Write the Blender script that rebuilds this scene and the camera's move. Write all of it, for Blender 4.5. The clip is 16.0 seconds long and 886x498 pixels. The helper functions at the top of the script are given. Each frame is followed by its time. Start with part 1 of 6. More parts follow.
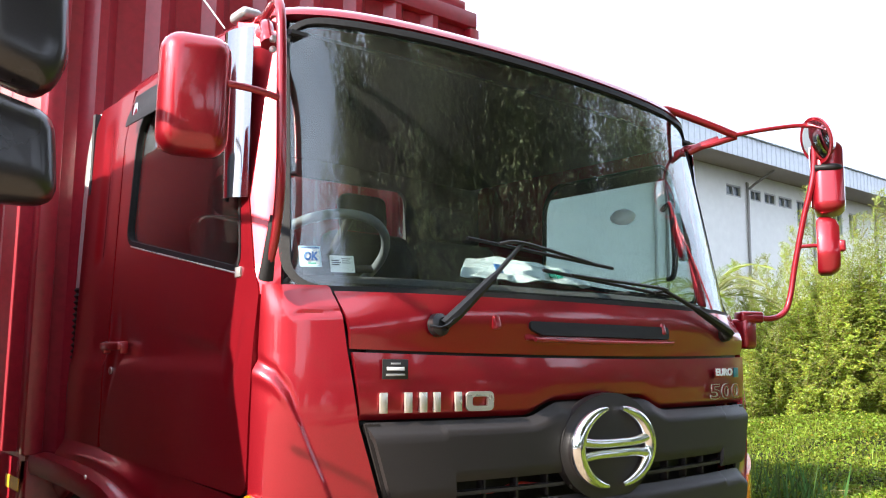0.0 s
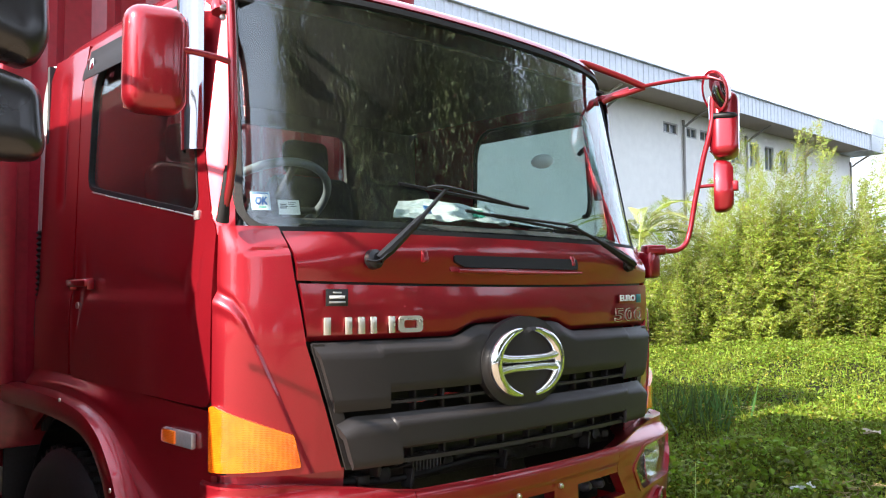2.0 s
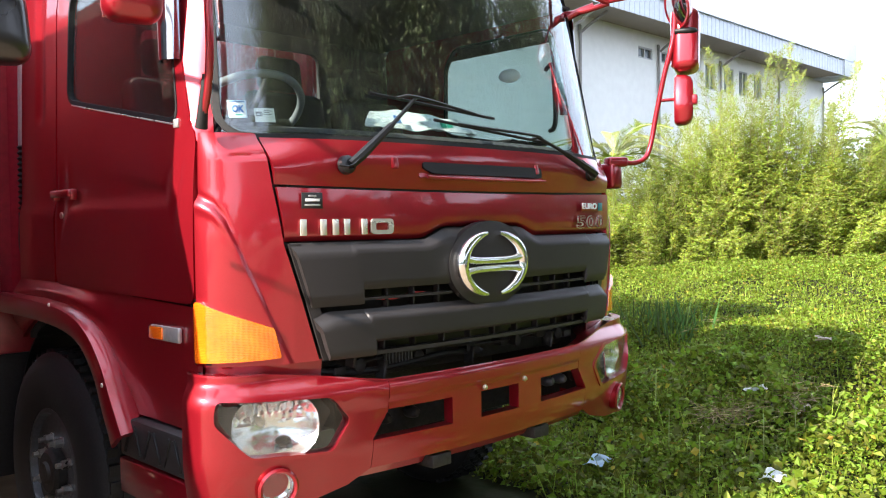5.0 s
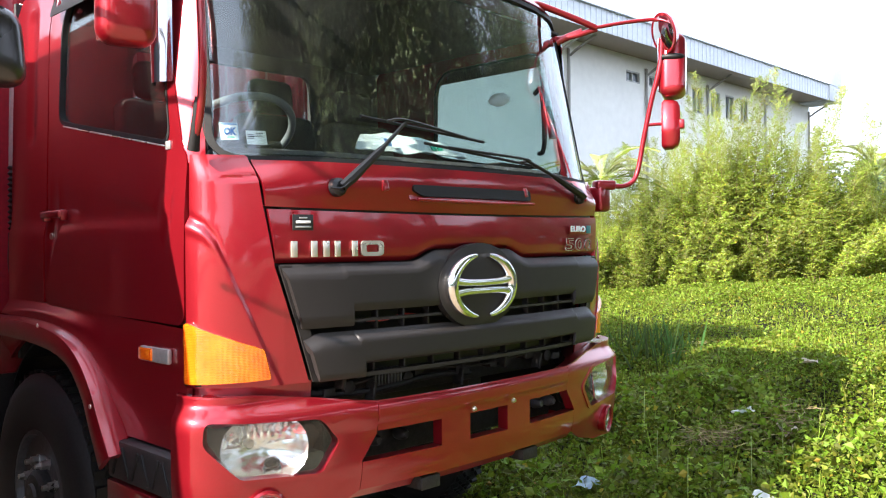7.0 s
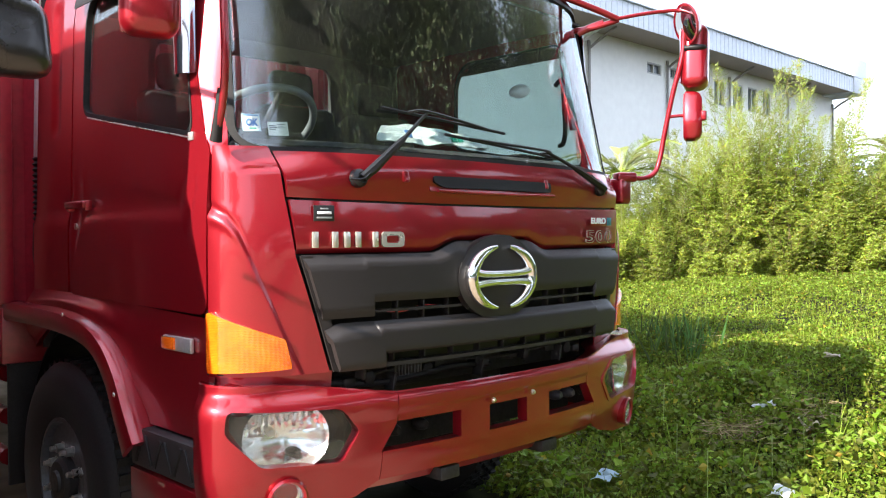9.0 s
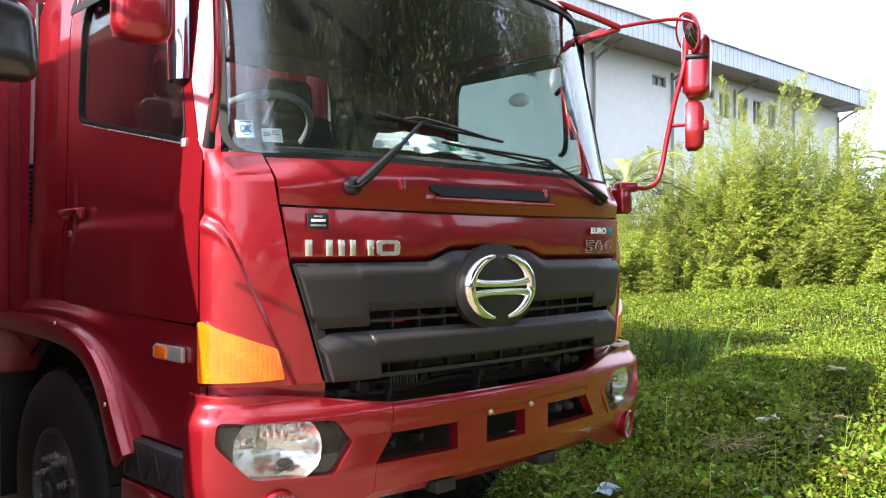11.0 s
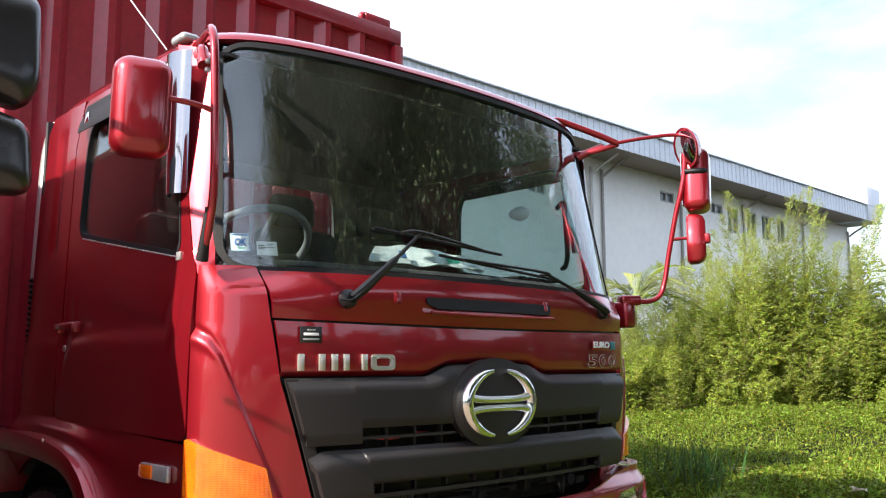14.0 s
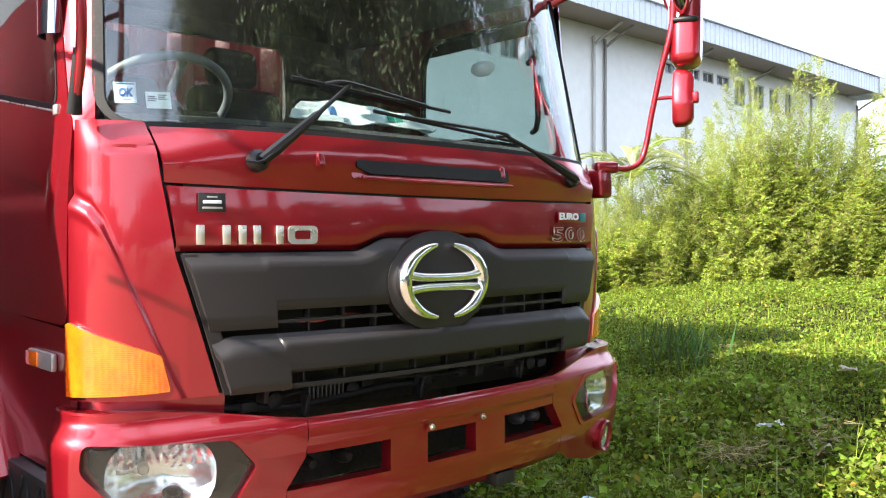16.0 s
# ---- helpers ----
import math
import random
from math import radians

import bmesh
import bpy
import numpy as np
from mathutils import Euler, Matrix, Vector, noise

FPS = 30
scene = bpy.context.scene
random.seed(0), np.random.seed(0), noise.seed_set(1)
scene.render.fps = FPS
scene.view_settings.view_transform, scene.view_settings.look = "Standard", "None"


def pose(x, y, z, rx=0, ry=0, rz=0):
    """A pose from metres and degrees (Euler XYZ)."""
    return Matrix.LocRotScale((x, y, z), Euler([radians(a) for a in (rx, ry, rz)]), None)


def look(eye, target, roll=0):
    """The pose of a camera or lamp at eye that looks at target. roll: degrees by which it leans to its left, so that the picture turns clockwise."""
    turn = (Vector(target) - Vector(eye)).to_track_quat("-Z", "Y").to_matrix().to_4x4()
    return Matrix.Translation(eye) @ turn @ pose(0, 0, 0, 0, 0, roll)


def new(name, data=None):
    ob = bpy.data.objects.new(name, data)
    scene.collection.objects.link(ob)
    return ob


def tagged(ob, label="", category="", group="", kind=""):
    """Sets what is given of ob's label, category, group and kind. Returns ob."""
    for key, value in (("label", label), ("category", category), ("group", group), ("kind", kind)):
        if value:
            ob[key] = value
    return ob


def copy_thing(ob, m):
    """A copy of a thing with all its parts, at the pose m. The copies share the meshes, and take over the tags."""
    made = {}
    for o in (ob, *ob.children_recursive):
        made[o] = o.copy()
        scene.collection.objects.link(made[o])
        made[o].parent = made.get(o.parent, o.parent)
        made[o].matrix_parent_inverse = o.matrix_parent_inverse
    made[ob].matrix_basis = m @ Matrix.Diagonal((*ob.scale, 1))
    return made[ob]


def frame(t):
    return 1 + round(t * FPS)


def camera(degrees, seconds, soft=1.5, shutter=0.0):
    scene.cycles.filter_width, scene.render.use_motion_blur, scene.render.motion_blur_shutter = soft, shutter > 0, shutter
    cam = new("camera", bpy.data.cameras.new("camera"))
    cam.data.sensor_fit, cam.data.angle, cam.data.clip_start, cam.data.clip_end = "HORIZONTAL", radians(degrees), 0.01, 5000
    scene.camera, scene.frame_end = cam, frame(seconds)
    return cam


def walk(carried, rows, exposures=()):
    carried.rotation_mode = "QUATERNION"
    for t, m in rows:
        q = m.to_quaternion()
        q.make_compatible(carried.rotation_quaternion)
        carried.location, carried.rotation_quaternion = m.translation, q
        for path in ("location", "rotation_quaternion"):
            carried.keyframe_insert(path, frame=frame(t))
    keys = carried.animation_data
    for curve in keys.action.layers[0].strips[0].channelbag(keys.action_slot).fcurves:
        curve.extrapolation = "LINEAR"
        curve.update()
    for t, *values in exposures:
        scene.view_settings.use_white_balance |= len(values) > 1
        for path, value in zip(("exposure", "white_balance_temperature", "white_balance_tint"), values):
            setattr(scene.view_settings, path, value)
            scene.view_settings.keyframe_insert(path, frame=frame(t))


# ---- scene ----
cam = camera(55.0, 16.0, 1.1)
PATH = [
    (0, (-2.229, -1.854, 1.684), (-0.967, -0.322, 1.932), 0.6),
    (0.5, (-2.386, -1.917, 1.672), (-1.082, -0.411, 1.846), 0.3),
    (1, (-2.464, -1.968, 1.674), (-1.111, -0.504, 1.839), 0.1),
    (1.5, (-2.465, -2.041, 1.673), (-1.103, -0.585, 1.832), -0.2),
    (2, (-2.444, -2.168, 1.658), (-1.076, -0.712, 1.761), -0.3),
    (2.5, (-2.454, -2.252, 1.623), (-1.082, -0.797, 1.665), -0.3),
    (3, (-2.488, -2.275, 1.589), (-1.102, -0.833, 1.605), -0.4),
    (3.5, (-2.515, -2.278, 1.576), (-1.126, -0.839, 1.533), -0.8),
    (4, (-2.526, -2.288, 1.567), (-1.13, -0.858, 1.489), -0.7),
    (6.5, (-2.567, -2.327, 1.57), (-1.14, -0.926, 1.549), -0.6),
    (7, (-2.564, -2.323, 1.571), (-1.136, -0.922, 1.557), -0.5),
    (7.5, (-2.564, -2.316, 1.567), (-1.134, -0.918, 1.525), -0.0),
    (8, (-2.564, -2.32, 1.565), (-1.135, -0.922, 1.523), -0.2),
    (8.5, (-2.566, -2.325, 1.565), (-1.15, -0.914, 1.524), -0.2),
    (9, (-2.571, -2.323, 1.566), (-1.175, -0.891, 1.535), -0.3),
    (11.5, (-2.51, -2.311, 1.546), (-1.127, -0.866, 1.564), 0.1),
    (12, (-2.511, -2.312, 1.536), (-1.139, -0.867, 1.708), 0.1),
    (12.5, (-2.522, -2.323, 1.538), (-1.16, -0.886, 1.817), 0.1),
    (13, (-2.523, -2.326, 1.548), (-1.164, -0.891, 1.853), -0.0),
    (13.5, (-2.501, -2.323, 1.551), (-1.144, -0.886, 1.857), -0.0),
    (14, (-2.446, -2.321, 1.551), (-1.091, -0.874, 1.817), -0.1),
    (14.5, (-2.361, -2.278, 1.553), (-1.002, -0.822, 1.729), -0.4),
    (15, (-2.231, -2.179, 1.559), (-0.87, -0.717, 1.665), -0.1),
    (15.5, (-2.127, -2.125, 1.545), (-0.762, -0.664, 1.591), -0.2),
    (16, (-1.987, -2.155, 1.541), (-0.627, -0.69, 1.518), -0.1),
]
EXPOSURES = [(t, e, 6050, 14) for t, e in ((0.0, 1.88), (0.5, 1.96), (1.5, 1.92), (4.0, 2.1), (8.0, 2.08), (9.0, 2.0), (11.5, 2.02), (12.0, 1.55), (12.5, 1.04), (13.0, 0.88), (13.5, 0.90), (14.0, 1.42), (14.5, 1.68), (15.0, 1.84), (15.5, 1.74), (16.0, 2.12))]
walk(cam, [(t, look(eye, target, roll)) for t, eye, target, roll in PATH], EXPOSURES)

# ---- sky and sun ----
SUN_FROM = Vector((-1.0, 0.075, 0.0)).normalized()
SUN_UP = radians(31.0)
sun_dir = Vector((SUN_FROM.x * math.cos(SUN_UP), SUN_FROM.y * math.cos(SUN_UP), math.sin(SUN_UP)))
world = bpy.data.worlds.new("sky")
scene.world = world
world.use_nodes = True
wn, wl = world.node_tree.nodes, world.node_tree.links
wn.clear()
sky = wn.new("ShaderNodeTexSky")
sky.sky_type, sky.sun_disc = "NISHITA", False
sky.sun_elevation = SUN_UP
sky.sun_rotation = math.atan2(sun_dir.x, sun_dir.y)
sky.dust_density, sky.air_density = 2.0, 1.2
coord = wn.new("ShaderNodeTexCoord")
stretch = wn.new("ShaderNodeMapping")
stretch.inputs["Scale"].default_value = (1.0, 1.0, 2.6)
stretch.inputs["Rotation"].default_value = (0.0, 0.0, radians(24.0))
cloud = wn.new("ShaderNodeTexNoise")
cloud.inputs["Scale"].default_value, cloud.inputs["Detail"].default_value = 2.2, 7.0
cloud.inputs["Roughness"].default_value = 0.55
cloud_ramp = wn.new("ShaderNodeValToRGB")
cloud_ramp.color_ramp.elements[0].position, cloud_ramp.color_ramp.elements[1].position = 0.28, 0.58
cloud_ramp.color_ramp.elements[0].color = (0.25, 0.25, 0.25, 1)
cloud_mix = wn.new("ShaderNodeMix")
cloud_mix.data_type = "RGBA"
cloud_mix.inputs["B"].default_value = (8.6, 9.4, 10.6, 1)
back = wn.new("ShaderNodeBackground")
back.inputs["Strength"].default_value = 0.08
wout = wn.new("ShaderNodeOutputWorld")
wl.new(coord.outputs["Generated"], stretch.inputs["Vector"])
wl.new(stretch.outputs["Vector"], cloud.inputs["Vector"])
wl.new(cloud.outputs["Fac"], cloud_ramp.inputs["Fac"])
wl.new(cloud_ramp.outputs["Color"], cloud_mix.inputs["Factor"])
wl.new(sky.outputs["Color"], cloud_mix.inputs["A"])
wl.new(cloud_mix.outputs["Result"], back.inputs["Color"])
wl.new(back.outputs["Background"], wout.inputs["Surface"])

sun_data = bpy.data.lights.new("sun", "SUN")
sun_data.energy, sun_data.angle, sun_data.color = 5.0, radians(0.6), (1.0, 0.89, 0.70)
sun = new("sun", sun_data)
sun.matrix_world = look(sun_dir * 60, (0, 0, 0))


# ---- materials ----
def nodes_of(name):
    m = bpy.data.materials.new(name)
    m.use_nodes = True
    nt = m.node_tree
    return m, nt.nodes, nt.links, nt.nodes["Principled BSDF"]


def surface(name, col, rough=0.5, metal=0.0, coat=0.0, coat_rough=0.03, vary=0.12, grain=60.0, broad=1.5,
            bump=0.0, bump_scale=80.0, rough_vary=0.1, spec=0.5, tint=None, island=False, coat_ior=1.5):
    """Two scales of colour variation, uneven gloss and a fine relief, in object metres."""
    m, n, l, p = nodes_of(name)
    tc = n.new("ShaderNodeTexCoord")
    fine, wide = n.new("ShaderNodeTexNoise"), n.new("ShaderNodeTexNoise")
    for tex, s, d in ((fine, grain, 3), (wide, broad, 5)):
        tex.inputs["Scale"].default_value, tex.inputs["Detail"].default_value = s, d
        l.new(tc.outputs["Object"], tex.inputs["Vector"])
    add = n.new("ShaderNodeMath")
    add.operation = "ADD"
    l.new(fine.outputs["Fac"], add.inputs[0])
    l.new(wide.outputs["Fac"], add.inputs[1])
    level = n.new("ShaderNodeMapRange")
    level.inputs["From Min"].default_value, level.inputs["From Max"].default_value = 0.6, 1.4
    l.new(add.outputs[0], level.inputs["Value"])
    mix = n.new("ShaderNodeMix")
    mix.data_type = "RGBA"
    other = tint or tuple(c * (1 - 2 * vary) for c in col)
    mix.inputs["A"].default_value, mix.inputs["B"].default_value = (*other, 1), (*[min(1, c * (1 + vary * 0.5)) for c in col], 1)
    l.new(level.outputs["Result"], mix.inputs["Factor"])
    last = mix.outputs["Result"]
    if island:
        geo, hue = n.new("ShaderNodeNewGeometry"), n.new("ShaderNodeHueSaturation")
        span, bright = n.new("ShaderNodeMapRange"), n.new("ShaderNodeMapRange")
        span.inputs["To Min"].default_value, span.inputs["To Max"].default_value = 0.47, 0.53
        bright.inputs["To Min"].default_value, bright.inputs["To Max"].default_value = 0.55, 1.35
        l.new(geo.outputs["Random Per Island"], span.inputs["Value"])
        l.new(geo.outputs["Random Per Island"], bright.inputs["Value"])
        l.new(span.outputs["Result"], hue.inputs["Hue"])
        l.new(bright.outputs["Result"], hue.inputs["Value"])
        l.new(last, hue.inputs["Color"])
        last = hue.outputs["Color"]
    l.new(last, p.inputs["Base Color"])
    rr = n.new("ShaderNodeMapRange")
    rr.inputs["To Min"].default_value, rr.inputs["To Max"].default_value = max(0.0, rough - rough_vary), min(1.0, rough + rough_vary)
    l.new(wide.outputs["Fac"], rr.inputs["Value"])
    l.new(rr.outputs["Result"], p.inputs["Roughness"])
    p.inputs["Metallic"].default_value, p.inputs["Coat Weight"].default_value, p.inputs["Coat Roughness"].default_value = metal, coat, coat_rough
    p.inputs["Specular IOR Level"].default_value, p.inputs["Coat IOR"].default_value = spec, coat_ior
    if bump:
        bt, bn = n.new("ShaderNodeTexNoise"), n.new("ShaderNodeBump")
        bt.inputs["Scale"].default_value, bt.inputs["Detail"].default_value = bump_scale, 4
        bn.inputs["Strength"].default_value, bn.inputs["Distance"].default_value = bump, 0.01
        l.new(tc.outputs["Object"], bt.inputs["Vector"])
        l.new(bt.outputs["Fac"], bn.inputs["Height"])
        l.new(bn.outputs["Normal"], p.inputs["Normal"])
    return m


def leafy(name, col, vary=0.5):
    """A leaf that lets part of the light through."""
    m, n, l, p = nodes_of(name)
    geo, hue = n.new("ShaderNodeNewGeometry"), n.new("ShaderNodeHueSaturation")
    info = n.new("ShaderNodeObjectInfo")
    span, bright = n.new("ShaderNodeMapRange"), n.new("ShaderNodeMapRange")
    tone = n.new("ShaderNodeMapRange")
    span.inputs["To Min"].default_value, span.inputs["To Max"].default_value = 0.465, 0.525
    bright.inputs["To Min"].default_value, bright.inputs["To Max"].default_value = 1 - vary, 1 + vary
    tone.inputs["To Min"].default_value, tone.inputs["To Max"].default_value = 0.6, 1.15
    times = n.new("ShaderNodeMath")
    times.operation = "MULTIPLY"
    hue.inputs["Color"].default_value = (*col, 1)
    l.new(geo.outputs["Random Per Island"], span.inputs["Value"])
    l.new(geo.outputs["Random Per Island"], bright.inputs["Value"])
    l.new(info.outputs["Random"], tone.inputs["Value"])
    l.new(bright.outputs["Result"], times.inputs[0])
    l.new(tone.outputs["Result"], times.inputs[1])
    l.new(span.outputs["Result"], hue.inputs["Hue"])
    l.new(times.outputs[0], hue.inputs["Value"])
    l.new(hue.outputs["Color"], p.inputs["Base Color"])
    p.inputs["Roughness"].default_value = 0.55
    p.inputs["Specular IOR Level"].default_value = 0.35
    tr, mx, out = n.new("ShaderNodeBsdfTranslucent"), n.new("ShaderNodeMixShader"), n["Material Output"]
    l.new(hue.outputs["Color"], tr.inputs["Color"])
    mx.inputs["Fac"].default_value = 0.45
    l.new(p.outputs["BSDF"], mx.inputs[1])
    l.new(tr.outputs["BSDF"], mx.inputs[2])
    l.new(mx.outputs["Shader"], out.inputs["Surface"])
    return m


def glass(name, tint, ior=1.5, rough=0.0, dust_veil=0.02):
    """A thin pane: clear with a tint, and a mirror gloss that grows towards grazing."""
    m, n, l, p = nodes_of(name)
    n.remove(p)
    clear, gloss, fres, mx = n.new("ShaderNodeBsdfTransparent"), n.new("ShaderNodeBsdfGlossy"), n.new("ShaderNodeLayerWeight"), n.new("ShaderNodeMixShader")
    clear.inputs["Color"].default_value = (*tint, 1)
    gloss.inputs["Roughness"].default_value = rough
    fres.inputs["Blend"].default_value = 0.5
    steep, scale = n.new("ShaderNodeMath"), n.new("ShaderNodeMath")
    steep.operation, scale.operation = "POWER", "MULTIPLY_ADD"
    steep.inputs[1].default_value = 5.0
    f0 = ((ior - 1) / (ior + 1)) ** 2
    scale.inputs[1].default_value, scale.inputs[2].default_value = 1 - f0, f0
    l.new(fres.outputs["Facing"], steep.inputs[0])
    l.new(steep.outputs[0], scale.inputs[0])
    l.new(scale.outputs[0], mx.inputs["Fac"])
    l.new(clear.outputs["BSDF"], mx.inputs[1])
    l.new(gloss.outputs["BSDF"], mx.inputs[2])
    # dust film, also added as a pale veil that lifts dark reflections
    film, dust, spots, amount = n.new("ShaderNodeMixShader"), n.new("ShaderNodeBsdfDiffuse"), n.new("ShaderNodeTexNoise"), n.new("ShaderNodeMapRange")
    tc = n.new("ShaderNodeTexCoord")
    dust.inputs["Color"].default_value = (0.62, 0.60, 0.56, 1)
    spots.inputs["Scale"].default_value, spots.inputs["Detail"].default_value = 3.5, 8
    amount.inputs["From Min"].default_value, amount.inputs["From Max"].default_value = 0.35, 0.75
    amount.inputs["To Min"].default_value, amount.inputs["To Max"].default_value = 0.2 * dust_veil, dust_veil
    l.new(tc.outputs["Object"], spots.inputs["Vector"])
    l.new(spots.outputs["Fac"], amount.inputs["Value"])
    l.new(amount.outputs["Result"], film.inputs["Fac"])
    l.new(mx.outputs["Shader"], film.inputs[1])
    l.new(dust.outputs["BSDF"], film.inputs[2])
    l.new(film.outputs["Shader"], n["Material Output"].inputs["Surface"])
    return m


RED = surface("red_paint", (0.30, 0.007, 0.016), 0.37, 0.68, 1.0, 0.06, 0.08, 260, 1.1, 0.0, spec=0.5, coat_ior=1.52)
RED_BOX = surface("red_box_paint", (0.32, 0.014, 0.028), 0.38, 0.0, 0.35, 0.15, 0.18, 30, 1.4, 0.05, 12)
GREY_PLASTIC = surface("grey_plastic", (0.0195, 0.0165, 0.0165), 0.48, 0.0, 0.0, 0.03, 0.15, 300, 2.0, 0.06, 700, spec=0.4)
BLACK_PLASTIC = surface("black_plastic", (0.010, 0.010, 0.011), 0.4, 0.0, 0.0, 0.03, 0.2, 200, 3.0, 0.04, 500, spec=0.3)
RUBBER = surface("rubber", (0.014, 0.014, 0.015), 0.6, 0.0, 0.0, 0.03, 0.3, 90, 2.5, 0.08, 300, spec=0.25)
CHROME = surface("chrome", (0.86, 0.86, 0.86), 0.06, 1.0, 0.0, 0.03, 0.03, 100, 4.0, rough_vary=0.03)
BAR_CHROME = surface("satin_chrome", (0.86, 0.86, 0.84), 0.20, 1.0, 0.0, 0.03, 0.03, 100, 4.0, rough_vary=0.04)
SILVER = surface("silver_badge", (0.64, 0.62, 0.56), 0.28, 0.7, vary=0.08, broad=6.0)
LAMP_SILVER = surface("lamp_reflector", (0.93, 0.93, 0.92), 0.18, 0.88, vary=0.05, broad=12.0, rough_vary=0.08)
STEEL = surface("wheel_steel", (0.09, 0.095, 0.105), 0.45, 0.5, 0.0, 0.03, 0.3, 60, 6.0, 0.1, 120)
IRON = surface("dirty_iron", (0.030, 0.028, 0.027), 0.6, 0.4, 0.0, 0.03, 0.4, 50, 5.0, 0.15, 90)
BOLT = surface("zinc_bolt", (0.62, 0.60, 0.56), 0.3, 1.0, 0.0, 0.03, 0.2, 90, 12.0)
CABIN = surface("cabin_trim", (0.040, 0.041, 0.044), 0.7, 0.0, 0.0, 0.03, 0.2, 120, 2.0, 0.05, 400)
SEAT = surface("seat_cloth", (0.035, 0.034, 0.036), 0.85, 0.0, 0.0, 0.03, 0.25, 220, 3.0, 0.2, 900)
RIM_GREY = surface("steering_rim", (0.15, 0.165, 0.18), 0.4, 0.0, 0.0, 0.03, 0.1)
WHITE = surface("white_paper", (0.78, 0.80, 0.80), 0.6, 0.0, 0.0, 0.03, 0.06, 50, 6.0)
FILM = surface("clear_wrap", (0.66, 0.74, 0.74), 0.22, 0.0, 0.3, 0.1, 0.15, 25, 8.0, 0.5, 25)
BLUE = surface("blue_ink", (0.05, 0.16, 0.42), 0.5)
PALE_BLUE = surface("pale_blue_paper", (0.50, 0.66, 0.78), 0.55)
INK = surface("black_ink", (0.015, 0.015, 0.016), 0.35)
GREEN_INK = surface("green_ink", (0.03, 0.30, 0.20), 0.5)
TEAL = surface("teal_ink", (0.02, 0.16, 0.20), 0.4)
RED_CORD = surface("red_cord", (0.5, 0.03, 0.03), 0.5)
DARK_MIRROR = surface("dark_mirror_shell", (0.016, 0.013, 0.014), 0.30, 0.0, 0.4, 0.12, 0.2, 200, 3.0, 0.05, 400)
SMOKED = surface("smoked_chrome", (0.34, 0.34, 0.36), 0.07, 1.0, 0.0, 0.03, 0.05, 100, 4.0, rough_vary=0.03)
GALV = surface("galvanised_cap", (0.55, 0.56, 0.56), 0.35, 0.7)
GLASS = glass("window_glass", (0.84, 0.90, 0.89), 1.85, 0.0, 0.012)
REAR_GLASS = glass("rear_glass", (0.93, 0.95, 0.95), 1.5, 0.0, 0.010)
SIDE_GLASS = glass("side_glass", (0.82, 0.90, 0.88), 1.6, 0.0, 0.012)
LENS = glass("lamp_lens", (0.93, 0.95, 0.95), 1.45)
MIRROR = surface("mirror_glass", (0.88, 0.90, 0.92), 0.01, 1.0, vary=0.0, rough_vary=0.01)
WALL = surface("white_render", (0.82, 0.82, 0.78), 0.85, vary=0.05, grain=3, broad=0.25, bump=0.1, bump_scale=6)
SHEET = surface("grey_sheet", (0.56, 0.59, 0.63), 0.5, 0.25, vary=0.08, grain=8, broad=0.5)
SOFFIT = surface("soffit", (0.36, 0.30, 0.24), 0.8, vary=0.15, broad=0.5)
PANE = surface("dark_pane", (0.11, 0.13, 0.14), 0.12, vary=0.3, broad=0.8)
FRAME_W = surface("window_frame", (0.45, 0.46, 0.45), 0.5)
PIPE = surface("downpipe", (0.30, 0.29, 0.27), 0.5)
PIPE_W = surface("white_downpipe", (0.55, 0.55, 0.53), 0.5)
SOIL = surface("soil", (0.026, 0.022, 0.011), 0.95, vary=0.35, grain=9, broad=0.35, bump=0.6, bump_scale=14, tint=(0.014, 0.022, 0.006), spec=0.1)
# bare dry dirt where vehicles drive, dark soil under the plants
sn, sl = SOIL.node_tree.nodes, SOIL.node_tree.links
stc, ssep, sedge, smask, sdirt, smix = (sn.new("ShaderNode" + k) for k in ("TexCoord", "SeparateXYZ", "TexNoise", "MapRange", "TexNoise", "Mix"))
sramp, sadd = sn.new("ShaderNodeValToRGB"), sn.new("ShaderNodeMath")
sadd.operation = "MULTIPLY_ADD"
sadd.inputs[1].default_value = 1.6
smix.data_type = "RGBA"
sedge.inputs["Scale"].default_value, sdirt.inputs["Scale"].default_value, sdirt.inputs["Detail"].default_value = 0.8, 2.5, 8.0
smask.inputs["From Min"].default_value, smask.inputs["From Max"].default_value = 0.9, 1.5
sramp.color_ramp.elements[0].color, sramp.color_ramp.elements[1].color = (0.15, 0.112, 0.072, 1), (0.27, 0.215, 0.15, 1)
sramp.color_ramp.elements[0].position, sramp.color_ramp.elements[1].position = 0.3, 0.7
sl.new(stc.outputs["Object"], ssep.inputs["Vector"])
sl.new(stc.outputs["Object"], sedge.inputs["Vector"])
sl.new(stc.outputs["Object"], sdirt.inputs["Vector"])
sl.new(sedge.outputs["Fac"], sadd.inputs[0])
sl.new(ssep.outputs["X"], sadd.inputs[2])
sl.new(sadd.outputs[0], smask.inputs["Value"])
sl.new(sdirt.outputs["Fac"], sramp.inputs["Fac"])
sl.new(smask.outputs["Result"], smix.inputs["Factor"])
sl.new(sramp.outputs["Color"], smix.inputs["A"])
sl.new(sn["Mix"].outputs["Result"], smix.inputs["B"])
sl.new(smix.outputs["Result"], sn["Principled BSDF"].inputs["Base Color"])
STEM = surface("stem", (0.22, 0.16, 0.085), 0.8, vary=0.3, grain=20)
BARK = surface("bark", (0.12, 0.10, 0.08), 0.9, vary=0.4, grain=20, bump=0.6, bump_scale=25)
